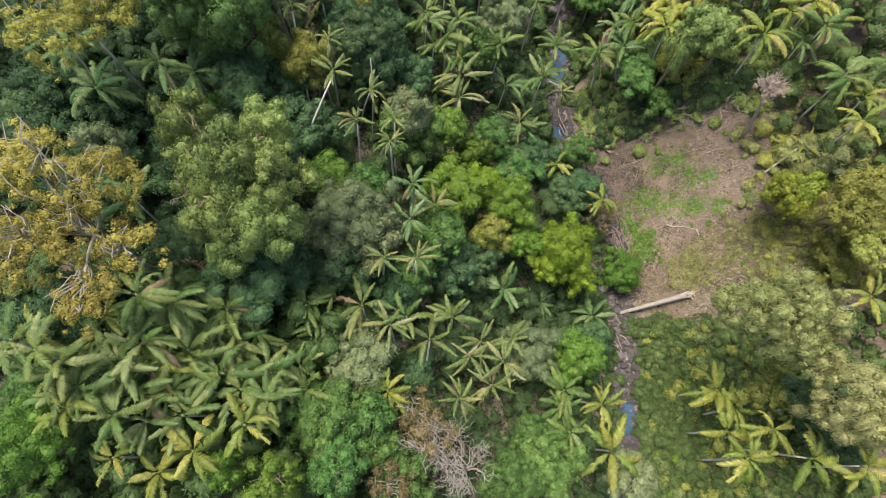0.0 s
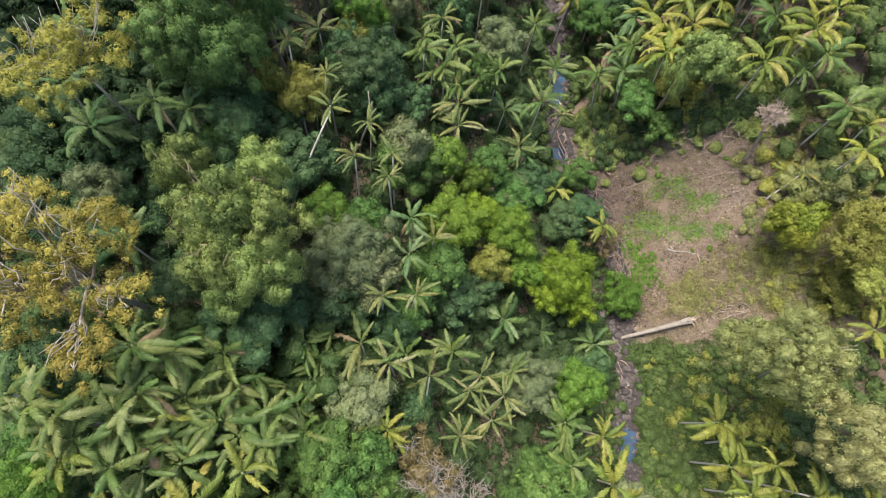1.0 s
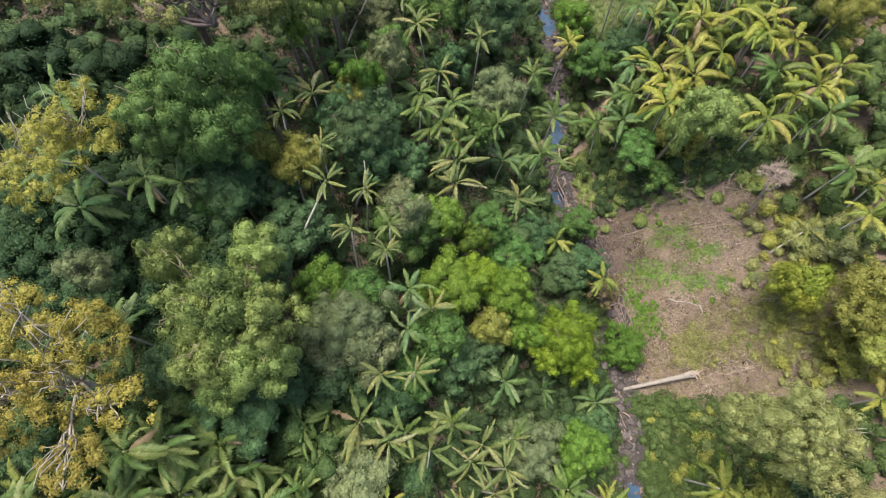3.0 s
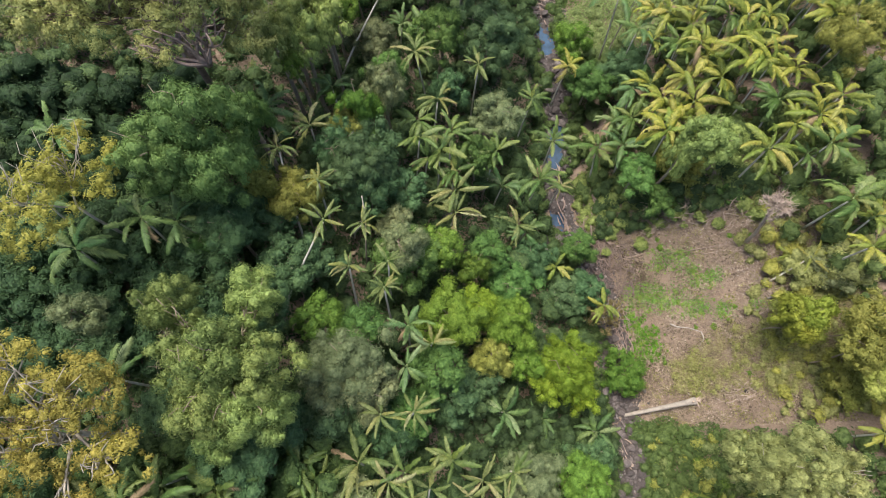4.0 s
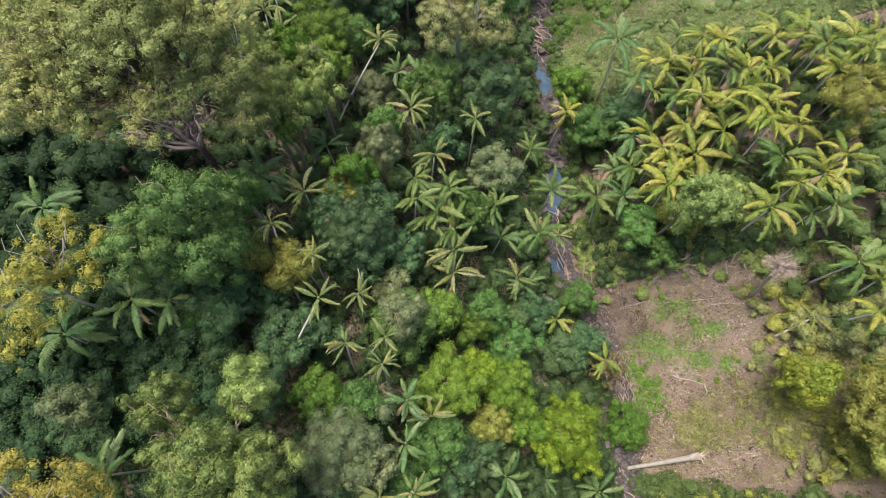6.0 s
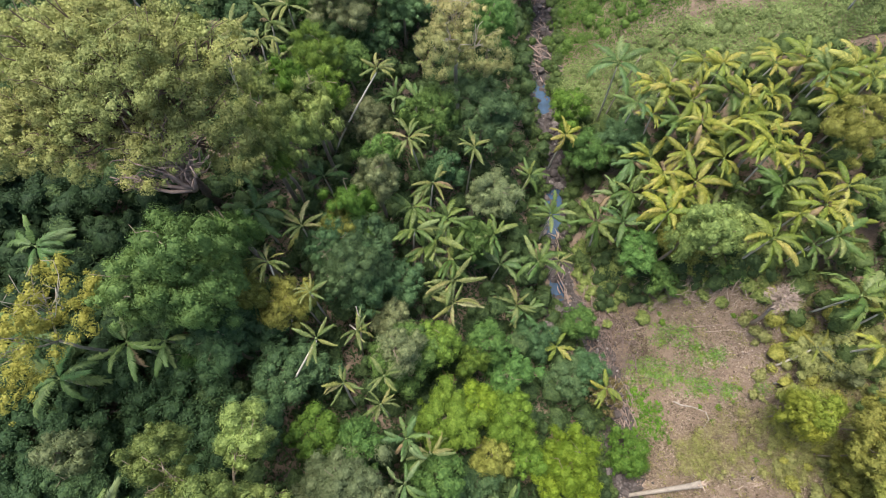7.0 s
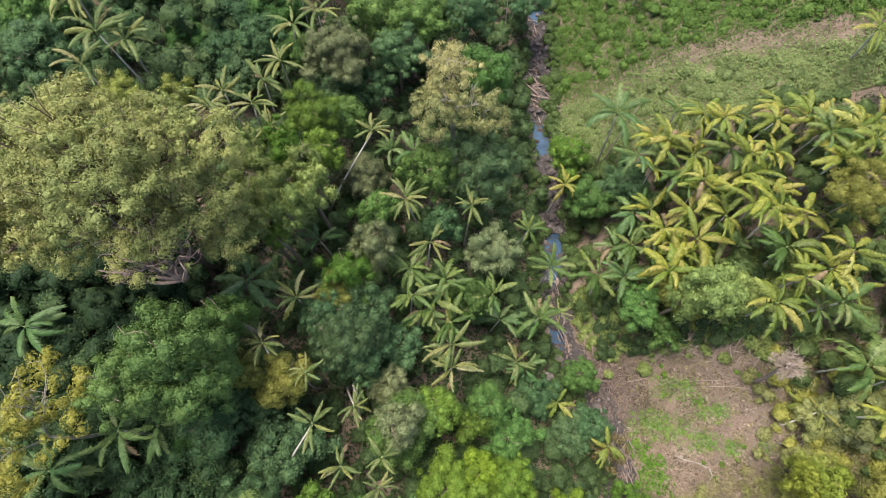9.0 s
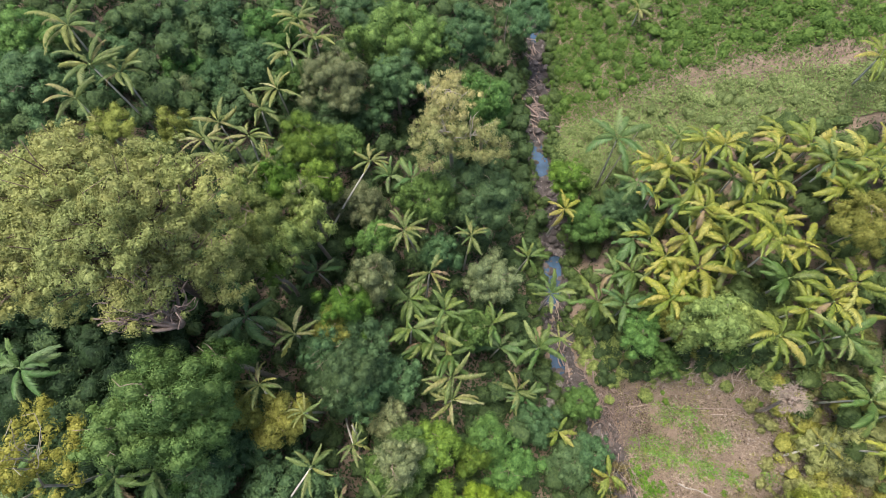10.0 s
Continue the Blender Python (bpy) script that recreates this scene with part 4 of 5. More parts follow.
def bushes(name, count, area, height, leaf_size, mat, label, keep, per_m2=42, radius=(0.7, 1.9), mass=0.8):
    step = math.sqrt((area[1] - area[0]) * (area[3] - area[2]) / count)
    gx, gy = np.meshgrid(np.arange(area[0], area[1], step), np.arange(area[2], area[3], step))
    x, y = gx.ravel() + step * rng.random(gx.size), gy.ravel() + step * rng.random(gx.size)
    ok = keep(x, y)
    x, y = x[ok], y[ok]
    pos, nor, mid, wide = [], [], [], []
    for cx, cy in zip(x, y):
        r = radius[0] + (radius[1] - radius[0]) * rng.random()
        h = height[0] + (height[1] - height[0]) * rng.random() ** 1.6
        k = int(per_m2 * 2 * np.pi * r * r)
        v = ball(k)
        v[:, 2] = np.abs(v[:, 2])
        c = np.array((cx, cy, float(ground_z(cx, cy)) + h))
        mid.append(c)
        wide.append(mass * r)
        pos.append(c + v * np.array([1, 1, 0.9]) * r * (0.6 + 0.45 * rng.random((k, 1))))
        nor.append(v + np.array([0, 0, 0.4]) + 0.4 * rng.normal(size=v.shape))
    pos, nor = np.vstack(pos), np.vstack(nor)
    leaves = leaf_faces(pos, nor, leaf_size * (0.7 + 0.6 * rng.random(len(pos))))
    return tagged(new(name, leafy_mesh(name, leaves, domes(mid, wide, 0.9, 0.28, 2 if radius[1] > 1.2 else 1), mat)), label, "undergrowth", kind="stuff")


def forest_left(x, y):
    return x < creek_x(y) - 1.9


def forest_right(x, y):
    return (x > creek_x(y) + 2.0) & ~in_clearing(x, y)


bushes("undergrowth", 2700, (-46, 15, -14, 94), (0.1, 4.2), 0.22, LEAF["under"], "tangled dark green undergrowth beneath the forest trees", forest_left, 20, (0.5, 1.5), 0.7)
# gully bushes: the shade of the trees around is in their leaf colour
bushes("undergrowth", 300, (-33, -16.5, 17.5, 27), (3.4, 5.6), 0.2, LEAF["shaded"], "green thicket in the hollow behind the yellow tree, shade toned into its dark leaves", lambda x, y: rng.random(len(x)) < 0.85, 26, (0.5, 1.2), 0.7)
bushes("undergrowth", 420, (-29, -7, -6, 11), (2.0, 7.5), 0.2, LEAF["thicket"], "dark green shrubs between the trunks of the palm stand", lambda x, y: rng.random(len(x)) < 0.85, 22, (0.5, 1.3), 0.75)
# the next two use the same darkened leaves in place of real shade
bushes("undergrowth", 130, (2, 17.5, 8, 15.5), (0.8, 3.0), 0.2, LEAF["shaded"], "green shrubs beside the creek, their shade toned into the dark leaf colour", lambda x, y: x < creek_x(y) - 1.8, 24, (0.5, 1.2), 0.75)
bushes("undergrowth", 330, (-40, -22, 27, 43), (1.5, 4.5), 0.2, LEAF["shaded"], "green thicket below the very large tree, its shade toned into dark leaves", lambda x, y: rng.random(len(x)) < 0.9, 22, (0.6, 1.5), 0.75)
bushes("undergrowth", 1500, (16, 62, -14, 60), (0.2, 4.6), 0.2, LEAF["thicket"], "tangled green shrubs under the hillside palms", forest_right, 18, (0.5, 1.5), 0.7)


def carpet(name, count, area, size, mat, label, keep, depth=0.5, lift=0.05, tilt=0.45, ratio=0.62):
    x = area[0] + (area[1] - area[0]) * rng.random(count)
    y = area[2] + (area[3] - area[2]) * rng.random(count)
    ok = keep(x, y)
    x, y = x[ok], y[ok]
    z = ground_z(x, y) + lift + depth * rng.random(len(x)) ** 1.5 * (0.6 + 0.5 * np.sin(1.1 * x + 2 * np.sin(0.7 * y)) * np.cos(0.9 * y))
    nor = np.array([0, -0.05, 1.0]) + tilt * rng.normal(size=(len(x), 3))
    v, f = leaf_faces(np.stack([x, y, z], axis=1), nor, size * (0.6 + 0.8 * rng.random(len(x))), ratio)
    return tagged(new(name, mesh_of(name, v, f, mat)), label, "groundcover", kind="stuff")


def strip(x):
    """The bare strip across the creeper slope."""
    return 65.8 - 0.14 * (x - 30)


def hill(x, y):
    wide = np.clip((x - 28.5) / 3, 0, 1) * (1.25 + 0.55 * np.sin(0.9 * x + 0.6) + 0.35 * np.sin(2.3 * x)) * np.clip((48 - x) / 5, 0.3, 1)
    near = np.abs(y - strip(x)) + 0.35 * rng.normal(size=len(x))
    return (x > creek_x(y) + 1.8) & (y > 57) & ~((near < wide) & (rng.random(len(x)) < 0.7))


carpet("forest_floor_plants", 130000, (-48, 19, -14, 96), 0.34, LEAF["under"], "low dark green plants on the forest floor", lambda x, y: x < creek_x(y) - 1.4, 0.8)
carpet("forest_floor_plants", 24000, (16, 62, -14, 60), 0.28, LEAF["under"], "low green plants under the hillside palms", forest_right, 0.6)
carpet("creepers", 90000, (16, 60, 62, 94), 0.24, LEAF["cover"], "thick carpet of green creepers over the hillside", lambda x, y: hill(x, y) & (y > strip(x) - 0.6 + 0.5 * rng.normal(size=len(x))), 0.8, tilt=0.3)
carpet("creepers", 100000, (16, 60, 55, 68), 0.2, LEAF["pale"], "pale grey-green creepers over the lower hillside", lambda x, y: hill(x, y) & (y < strip(x) - 0.7 + 0.5 * rng.normal(size=len(x))), 0.8, tilt=0.3)
carpet("creepers", 34000, (20, 33, -12, 14.5), 0.24, LEAF["bank"], "leafy green creepers and low shrubs on the creek bank", lambda x, y: (x > creek_x(y) + 1.2) & (y < 13.6 - 0.2 * (x - 22) + 0.4 * np.sin(1.9 * x)), 1.0)


GRASS_SPOTS = ((24.9, 30.3, 0.9), (26.6, 29.9, 0.8), (22.3, 27.2, 0.9), (23.7, 26.5, 1.2), (25.4, 26.3, 1.0), (28.0, 27.3, 0.7), (28.9, 27.4, 0.7), (26.1, 25.0, 0.9), (27.7, 24.6, 0.8), (29.5, 23.7, 0.6), (31.8, 23.8, 0.5), (27.6, 28.6, 0.5))
LUSH_SPOTS = ((22.2, 24.0, 0.8), (23.4, 22.6, 0.8), (23.1, 20.6, 0.9), (21.9, 20.0, 0.7), (22.6, 21.5, 0.7), (22.2, 25.3, 0.5))


def patches(spots, loose):
    """Where the grass grows: dense about each spot, broken into tufts, thinning outwards."""
    def keep(x, y):
        w = sum(np.exp(-((x - a) ** 2 + (y - c) ** 2) / r ** 2) for a, c, r in spots)
        tuft = 0.5 + 0.5 * np.sin(2.1 * x + 2.0 * np.sin(1.7 * y)) * np.cos(1.9 * y + 1.3 * np.sin(1.1 * x))
        return (x > creek_x(y) + 1.4) & (rng.random(len(x)) < loose * w * (0.35 + 0.9 * tuft))
    return keep


LUSH = leaf_material("leaf_lush_grass", (0.035, 0.11, 0.012), (0.07, 0.20, 0.018), (0.13, 0.29, 0.035))
bushes("grass", 4200, (20.5, 33.0, 18.5, 33.0), (-0.12, 0.05), 0.13, LEAF["grass"], "patches of fresh green grass on the bare clearing", patches(GRASS_SPOTS, 0.8), 70, (0.1, 0.34), 0.4)
carpet("grass", 100000, (20.5, 33, 17.5, 34), 0.13, LEAF["grass"], "thin fresh grass between the tufts on the clearing", patches(GRASS_SPOTS, 0.9), 0.2)
bushes("grass", 1900, (20.5, 25.0, 18.5, 27.0), (-0.12, 0.08), 0.1, LUSH, "lush bright green grass in a damp hollow by the driftwood", patches(LUSH_SPOTS, 1.6), 80, (0.14, 0.34), 0.5)


# ---- the creek: rocks, driftwood and the fallen log ----
def rock_mesh(seed):
    bm = bmesh.new()
    bmesh.ops.create_icosphere(bm, subdivisions=2, radius=1.0)
    for v in bm.verts:
        n = noise.noise(v.co * 1.3 + Vector((seed * 7.1, 0, 0)))
        m = noise.noise(v.co * 3.1 + Vector((0, seed * 3.7, 0)))
        v.co *= 1 + 0.38 * n + 0.14 * m
        v.co.z *= 0.65
    me = bpy.data.meshes.new("rock")
    bm.to_mesh(me)
    bm.free()
    me.materials.append(ROCK)
    return me


ROCKS = [rock_mesh(i) for i in range(7)]


def rock(x, y, size, z=None, label="weathered grey-brown rock in the creek bed", group="creek rocks"):
    ob = new("rock", ROCKS[int(rng.integers(7))])
    z = max(float(bed_z(x, y)), float(water_z(y)) - 0.2) if z is None else z
    k = size * (0.75 + 0.5 * rng.random(3))
    ob.matrix_basis = Matrix.Translation((x, y, z + 0.25 * size)) @ Matrix.Rotation(6.28 * rng.random(), 4, "Z") @ Matrix.Diagonal((*k, 1))
    return tagged(ob, label, "rock", group)


for i in range(300):
    y = -6 + 92 * rng.random() if i % 3 else float(rng.choice([50, 5])) + 8 * rng.random()
    side = rng.normal() * 0.95
    if pool(y) > 0.5 and abs(side) < 1.0 and rng.random() < 0.95:
        continue
    rock(float(creek_x(y)) + side, y, 0.13 + 0.42 * rng.random() ** 2.4)
for a, b in POOLS:
    for _ in range(int(5 + 2.5 * (b - a))):
        y = a - 0.2 + (b - a + 0.4) * rng.random()
        rock(float(creek_x(y)) + (0.45 + 0.6 * rng.random()) * rng.choice([-1, 1]), y, 0.12 + 0.26 * rng.random() ** 2, float(water_z(y)) - 0.06, "dark wet rock at the edge of a pool", "pool rocks")
gravel_v, gravel_f = [], []
cobble = bmesh.new()
bmesh.ops.create_icosphere(cobble, subdivisions=1, radius=1.0)
rv = np.array([v.co[:] for v in cobble.verts]) * np.array([1.15, 0.9, 0.7])
rf = np.array([[v.index for v in p.verts] for p in cobble.faces])
cobble.free()
for i in range(5200):
    y = -8 + 100 * rng.random()
    side = (1.15 + 0.5 * abs(rng.normal())) * rng.choice([-1, 1]) if pool(y) > 0.5 else rng.normal() * 1.15
    x = float(creek_x(y)) + side
    k = 0.06 + 0.17 * rng.random() ** 2
    gravel_f.append(rf + len(rv) * i)
    gravel_v.append(rv[:, [0, 1, 2] if i % 2 else [1, 0, 2]] * k * (0.7 + 0.6 * rng.random(3)) + np.array((x, y, max(float(bed_z(x, y)), float(water_z(y)) - 0.05) + 0.02)))
tagged(new("gravel", mesh_of("gravel", np.vstack(gravel_v), np.vstack(gravel_f), COBBLE)), "grey-brown cobbles and gravel along the creek bed", "gravel", kind="stuff")
for i in range(9):
    x, y = 22.5 + 9 * rng.random(), 15 + 22 * rng.random()
    rock(x, y, 0.07 + 0.14 * rng.random() ** 2, label="pale stone lying on the bare clearing", group="clearing stones")


for x, y, size in ((12.3, 33.9, 0.7), (13.2, 33.3, 0.6), (13.9, 32.4, 0.55), (12.9, 32.2, 0.65), (13.6, 30.9, 0.6), (14.3, 34.2, 0.5), (15.9, 31.0, 0.5), (16.8, 30.4, 0.55)):
    rock(x, y, size, label="large dark boulder at the head of the lower pool", group="creek boulders")


def branch(x, y, z, length, girth, yaw, tilt=0.0, fork=True):
    d = np.array((math.cos(yaw) * math.cos(tilt), math.sin(yaw) * math.cos(tilt), math.sin(tilt)))
    a = np.array((x, y, z)) - d * length / 2
    limbs = [(bend(a, a + d * length, 0.05 * length, 6), np.linspace(girth, girth * 0.45, 6))]
    if fork:
        s = a + d * length * (0.4 + 0.4 * rng.random())
        e = s + (d * 0.6 + ball(1)[0] * 0.5) * length * 0.35
        limbs.append((bend(s, e, 0.03, 4), np.linspace(girth * 0.5, girth * 0.2, 4)))
    return limbs


def pile(x, y, wide, deep, count, yaw, label, mat, size=(1.2, 3.2), girth=(0.035, 0.11), loose=0.45):
    z = float(ground_z(x, y))
    ob = tagged(new("driftwood_pile"), label, "driftwood", "driftwood piles")
    ob.matrix_basis = Matrix.Translation((x, y, z))
    for i in range(count):
        px, py = x + wide * (rng.random() - 0.5), y + deep * (rng.random() - 0.5)
        pz = float(ground_z(px, py)) + 0.06 + 0.3 * rng.random() - z
        me = tubes_mesh("branch", branch(px - x, py - y, pz, size[0] + (size[1] - size[0]) * rng.random(), girth[0] + (girth[1] - girth[0]) * rng.random() ** 2, yaw + loose * rng.normal(), 0.12 * rng.normal()), mat, 6)
        part("branch", me, ob)
    return ob


pile(20.6, 30.2, 3.9, 6.2, 260, 2.0, "heap of brown driftwood sticks washed up by a flood", FLOODWOOD, (0.8, 2.4), (0.02, 0.06), loose=0.7)
pile(20.6, 23.5, 1.6, 5.5, 40, 1.7, "brown driftwood sticks beside the creek", DRIFTWOOD)
pile(18.2, 37.8, 2.2, 5.0, 30, 1.9, "long driftwood branches along the creek edge", DRIFTWOOD, (2.0, 4.5))
pile(15.4, 71.0, 2.6, 8.0, 40, 2.4, "long weathered driftwood trunks jammed in the creek", DRIFTWOOD, (2.5, 5.5), (0.05, 0.15), 0.5)
pile(15.2, 79.5, 3.0, 5.0, 30, 2.0, "driftwood sticks across the creek bed", DRIFTWOOD)
pile(20.3, 10.3, 2.2, 3.5, 16, 2.6, "thin driftwood branches on the creek rocks", STICK, (1.5, 3.5))
pile(15.6, 43.0, 1.8, 2.4, 18, 2.1, "short driftwood logs beside a pool", STICK, (1.0, 2.2), (0.05, 0.12))
pile(15.3, 37.6, 1.0, 3.4, 6, 1.5, "reddish driftwood logs standing over the creek", DRIFTWOOD, (2.5, 4.2), (0.08, 0.16), 0.15)


def fallen_log():
    a, b = np.array((19.4, 13.7, 0.35)), np.array((26.5, 15.0, 4.75))
    pts = bend(a, b, 0.02, 9)
    ob = tagged(new("fallen_log"), "bleached fallen tree trunk lying from the bank across the creek", "log")
    ob.matrix_basis = Matrix.Translation(tuple(b))
    part("trunk", tubes_mesh("trunk", [(pts - b, [0.19, 0.2, 0.21, 0.22, 0.23, 0.25, 0.27, 0.3, 0.4])], LOG, 14), ob)
    d = unit(b - a)
    for i in range(9):
        way = unit(d * 0.6 + ball(1)[0] * np.array([0.8, 0.9, 0.5]))
        part("root", tubes_mesh("root", [(bend(d * -0.1, way * (0.5 + 0.6 * rng.random()), 0.06, 4), [0.2, 0.13, 0.07, 0.03])], STICK, 6), ob)
    return ob


fallen_log()


# ---- sticks and litter of the clearing ----
def litter(name, count, area, size, girth, mat, label, keep):
    limbs = []
    while len(limbs) < count:
        x, y = area[0] + (area[1] - area[0]) * rng.random(), area[2] + (area[3] - area[2]) * rng.random()
        if not keep(x, y):
            continue
        slope = math.atan((float(ground_z(x + 0.5, y)) - float(ground_z(x - 0.5, y))))
        yaw = rng.normal() * 0.7
        length = size[0] + (size[1] - size[0]) * rng.random() ** 2
        limbs += branch(x, y, float(ground_z(x, y)) + 0.08, length, girth * (0.5 + rng.random()), yaw, slope * math.cos(yaw), False)
    return tagged(new(name, tubes_mesh(name, limbs, mat, 4)), label, "litter", kind="stuff")


def bare(x, y):
    return (x > creek_x(y) + 1.5) & (x < 37) & (y > 12.4)


FLAKE = leaf_material("bark_flakes", (0.07, 0.048, 0.038), (0.25, 0.185, 0.15), (0.52, 0.42, 0.35), grain=5.0, sheer=0.0)
carpet("bark_litter", 80000, (20, 38, 12.2, 39.5), 0.24, FLAKE, "splintered bark, sticks and dead leaves strewn over the clearing", lambda x, y: bare(x, y) & (rng.random(len(x)) < 0.45 + 0.5 * np.sin(0.9 * x + 1.2 * np.sin(0.8 * y)) * np.cos(1.1 * y - 0.4 * x)), 0.1, 0.04, 0.3, 0.2)
litter("twigs", 2300, (20, 37, 13.5, 39), (0.25, 1.5), 0.016, STICK, "dry grey-brown twigs scattered over the bare clearing", bare)
litter("twigs", 420, (20, 34, 22, 39), (0.7, 2.8), 0.024, DRIFTWOOD, "dead brown branches lying on the clearing", bare)


def bare_tree(x, y, top, r, label, mat=None, twigs=26, lean=(0, 0)):
    """A leafless tree with forking branches."""
    bz = float(ground_z(x, y)) - 0.1
    ob = tagged(new("dead_tree"), label, "dead tree")
    ob.matrix_basis = Matrix.Translation((x, y, bz))
    h = top - bz
    fork = np.array((lean[0] * h, lean[1] * h, h - 1.1 * r))
    mat = mat or BARK_PALE
    part("trunk", tubes_mesh("trunk", [(bend((0, 0, 0), fork, 0.15, 6), np.linspace(0.2, 0.12, 6))], mat, 8), ob)
    for i in range(twigs // 3):
        way = ball(1)[0]
        way[2] = 0.35 + 0.5 * abs(way[2])
        end = fork + way * r * np.array([1, 1, 1.2])
        limbs = [(bend(fork, end, 0.12 * r, 6), np.linspace(0.06, 0.014, 6))]
        for _ in range(11):
            s = fork + (end - fork) * (0.35 + 0.6 * rng.random())
            limbs.append((bend(s, s + (ball(1)[0] + way * 0.6) * r * 0.42, 0.05 * r, 5), np.linspace(0.02, 0.007, 5)))
        part("bough", tubes_mesh("bough", limbs, mat, 5), ob)
    return ob


bare_tree(-0.6, -0.4, 18.0, 2.8, "leafless tree with pale grey twigs", BONE, 54)
bare_tree(1.8, -2.0, 16.5, 2.4, "leafless tree with pale grey twigs", BONE, 42)
bare_tree(-20.2, 18.5, 24.0, 1.6, "small leafless tree with grey twigs", BARK, 24)
HUSK = leaf_material("dead_fibre", (0.15, 0.12, 0.095), (0.30, 0.245, 0.20), (0.44, 0.37, 0.31), sheer=0.1)
dead = bare_tree(31.2, 30.0, 20.2, 1.25, "dead leaning tree with a tangled ball of dry brown twigs", STICK, 60, (-0.12, 0.08))
crown_part(dead, 30.2, 30.7, 19.9, 1.25, HUSK, True, tuple(dead.location), name="withered_leaves")
palm(26.9, 76.6, 14.6, 1.75, FROND["light"], "pale green tree fern on the creeper slope", lean=(0, 0), fronds=15, blades=FRONDS)


def dry_zone(x, y):
    p = np.sin(0.55 * x + 1.1 * np.sin(0.4 * y) + 1.0) + np.cos(0.7 * y - 0.3 * x)
    return (x > creek_x(y) + 2.2) & (p + 0.8 * rng.normal(size=len(x)) > 0.1)


DRY = leaf_material("leaf_dry_scrub", (0.06, 0.046, 0.03), (0.17, 0.135, 0.085), (0.33, 0.27, 0.19))
carpet("dry_scrub", 46000, (20, 37, 12.5, 40), 0.15, DRY, "thin dry brown scrub and dead leaves on the clearing", dry_zone, 0.35)
carpet("dry_scrub", 4200, (28, 48, 61, 69), 0.13, DRY, "dry brown scrub on a bare strip of the hillside", lambda x, y: np.abs(y - strip(x)) < 2.2, 0.2)
def weedy(x, y):
    p = np.sin(1.7 * x + 1.4 * np.sin(1.3 * y)) * np.cos(1.5 * y - 0.6 * x) + 0.6 * np.sin(3.9 * x + 2.7 * y)
    edge = np.clip((x - 27) / 7, 0, 0.7) + np.clip((y - 30) / 9, 0, 0.8) + 0.5 * np.clip((19 - y) / 4, 0, 1)
    return (x > creek_x(y) + 2.0) & (p + 0.45 * rng.normal(size=len(x)) > 0.95 - 0.8 * edge)


carpet("weeds", 52000, (20.5, 38, 12.5, 40), 0.12, LEAF["olive"], "thin olive-green weeds spreading over the bare clearing", weedy, 0.3)
DARK_LITTER = leaf_material("leaf_dark_litter", (0.03, 0.022, 0.017), (0.075, 0.055, 0.042), (0.15, 0.11, 0.085))
carpet("dry_scrub", 16000, (19, 24, 15, 39), 0.13, DARK_LITTER, "dark wet flood litter under the driftwood", lambda x, y: (x > creek_x(y) + 0.9) & (x < creek_x(y) + 2.6 + 0.9 * np.sin(0.8 * y) + 0.6 * rng.normal(size=len(x))), 0.12, 0.03)
carpet("dry_scrub", 14000, (17.5, 23.5, 26.4, 34), 0.16, DARK_LITTER, "dark rotting litter packed under the driftwood heap", lambda x, y: x > creek_x(y) + 0.6, 0.16, 0.04, ratio=0.25)
carpet("dry_scrub", 30000, (20.5, 36, 13, 40), 0.1, DARK_LITTER, "dark rotting leaf litter over the clearing", lambda x, y: (x > creek_x(y) + 1.6) & (np.sin(2.3 * x + np.sin(1.9 * y)) * np.cos(2.1 * y + 0.4 * x) + 0.5 * rng.normal(size=len(x)) > 0.35), 0.06, 0.03)
bushes("low_shrubs", 430, (17, 36, 31.5, 41.5), (-0.1, 0.6), 0.2, LEAF["vine"], "low mixed shrubs at the head of the clearing", lambda x, y: (x > creek_x(y) + 2.6) & (rng.random(len(x)) < 0.12 + (y - 32) / 10), 45, (0.35, 0.95))
SCRUB = leaf_material("leaf_scrub", (0.11, 0.125, 0.042), (0.22, 0.232, 0.08), (0.36, 0.35, 0.145))
def scrubby(x, y):
    return (y > 15.6 + 0.5 * np.sin(1.3 * x)) & (y < 20.3 + 0.3 * (x - 26) + 0.8 * np.sin(0.9 * x)) & (x > 25.2 + 0.7 * np.sin(y))


STRAW = leaf_material("leaf_straw_grass", (0.14, 0.118, 0.065), (0.28, 0.24, 0.13), (0.44, 0.385, 0.22))
bushes("low_shrubs", 900, (25, 40, 15, 24), (-0.15, 0.35), 0.12, SCRUB, "low olive-green scrub on the lower clearing", lambda x, y: scrubby(x, y) & (rng.random(len(x)) < 0.42 + 0.3 * np.sin(0.8 * x + np.sin(y))), 70, (0.2, 0.85), 0.45)
bushes("low_shrubs", 900, (25, 40, 15, 24), (-0.2, 0.15), 0.11, STRAW, "dry straw-coloured grass tufts on the lower clearing", lambda x, y: scrubby(x, y) & (rng.random(len(x)) < 0.6), 70, (0.2, 0.7), 0.35)
bushes("low_shrubs", 60, (33.6, 39.0, 24.6, 27.8), (0.8, 2.8), 0.15, LEAF["silver"], "feathery pale grey-green shrubs beside the clearing", lambda x, y: rng.random(len(x)) < 0.8, 55, (0.5, 1.1))
carpet("dry_grass", 26000, (24.5, 39, 14.8, 23.5), 0.16, STRAW, "dry straw-coloured grass on the lower clearing", lambda x, y: scrubby(x, y + 0.7 * rng.normal(size=len(x))), 0.35, tilt=0.9, ratio=0.25)
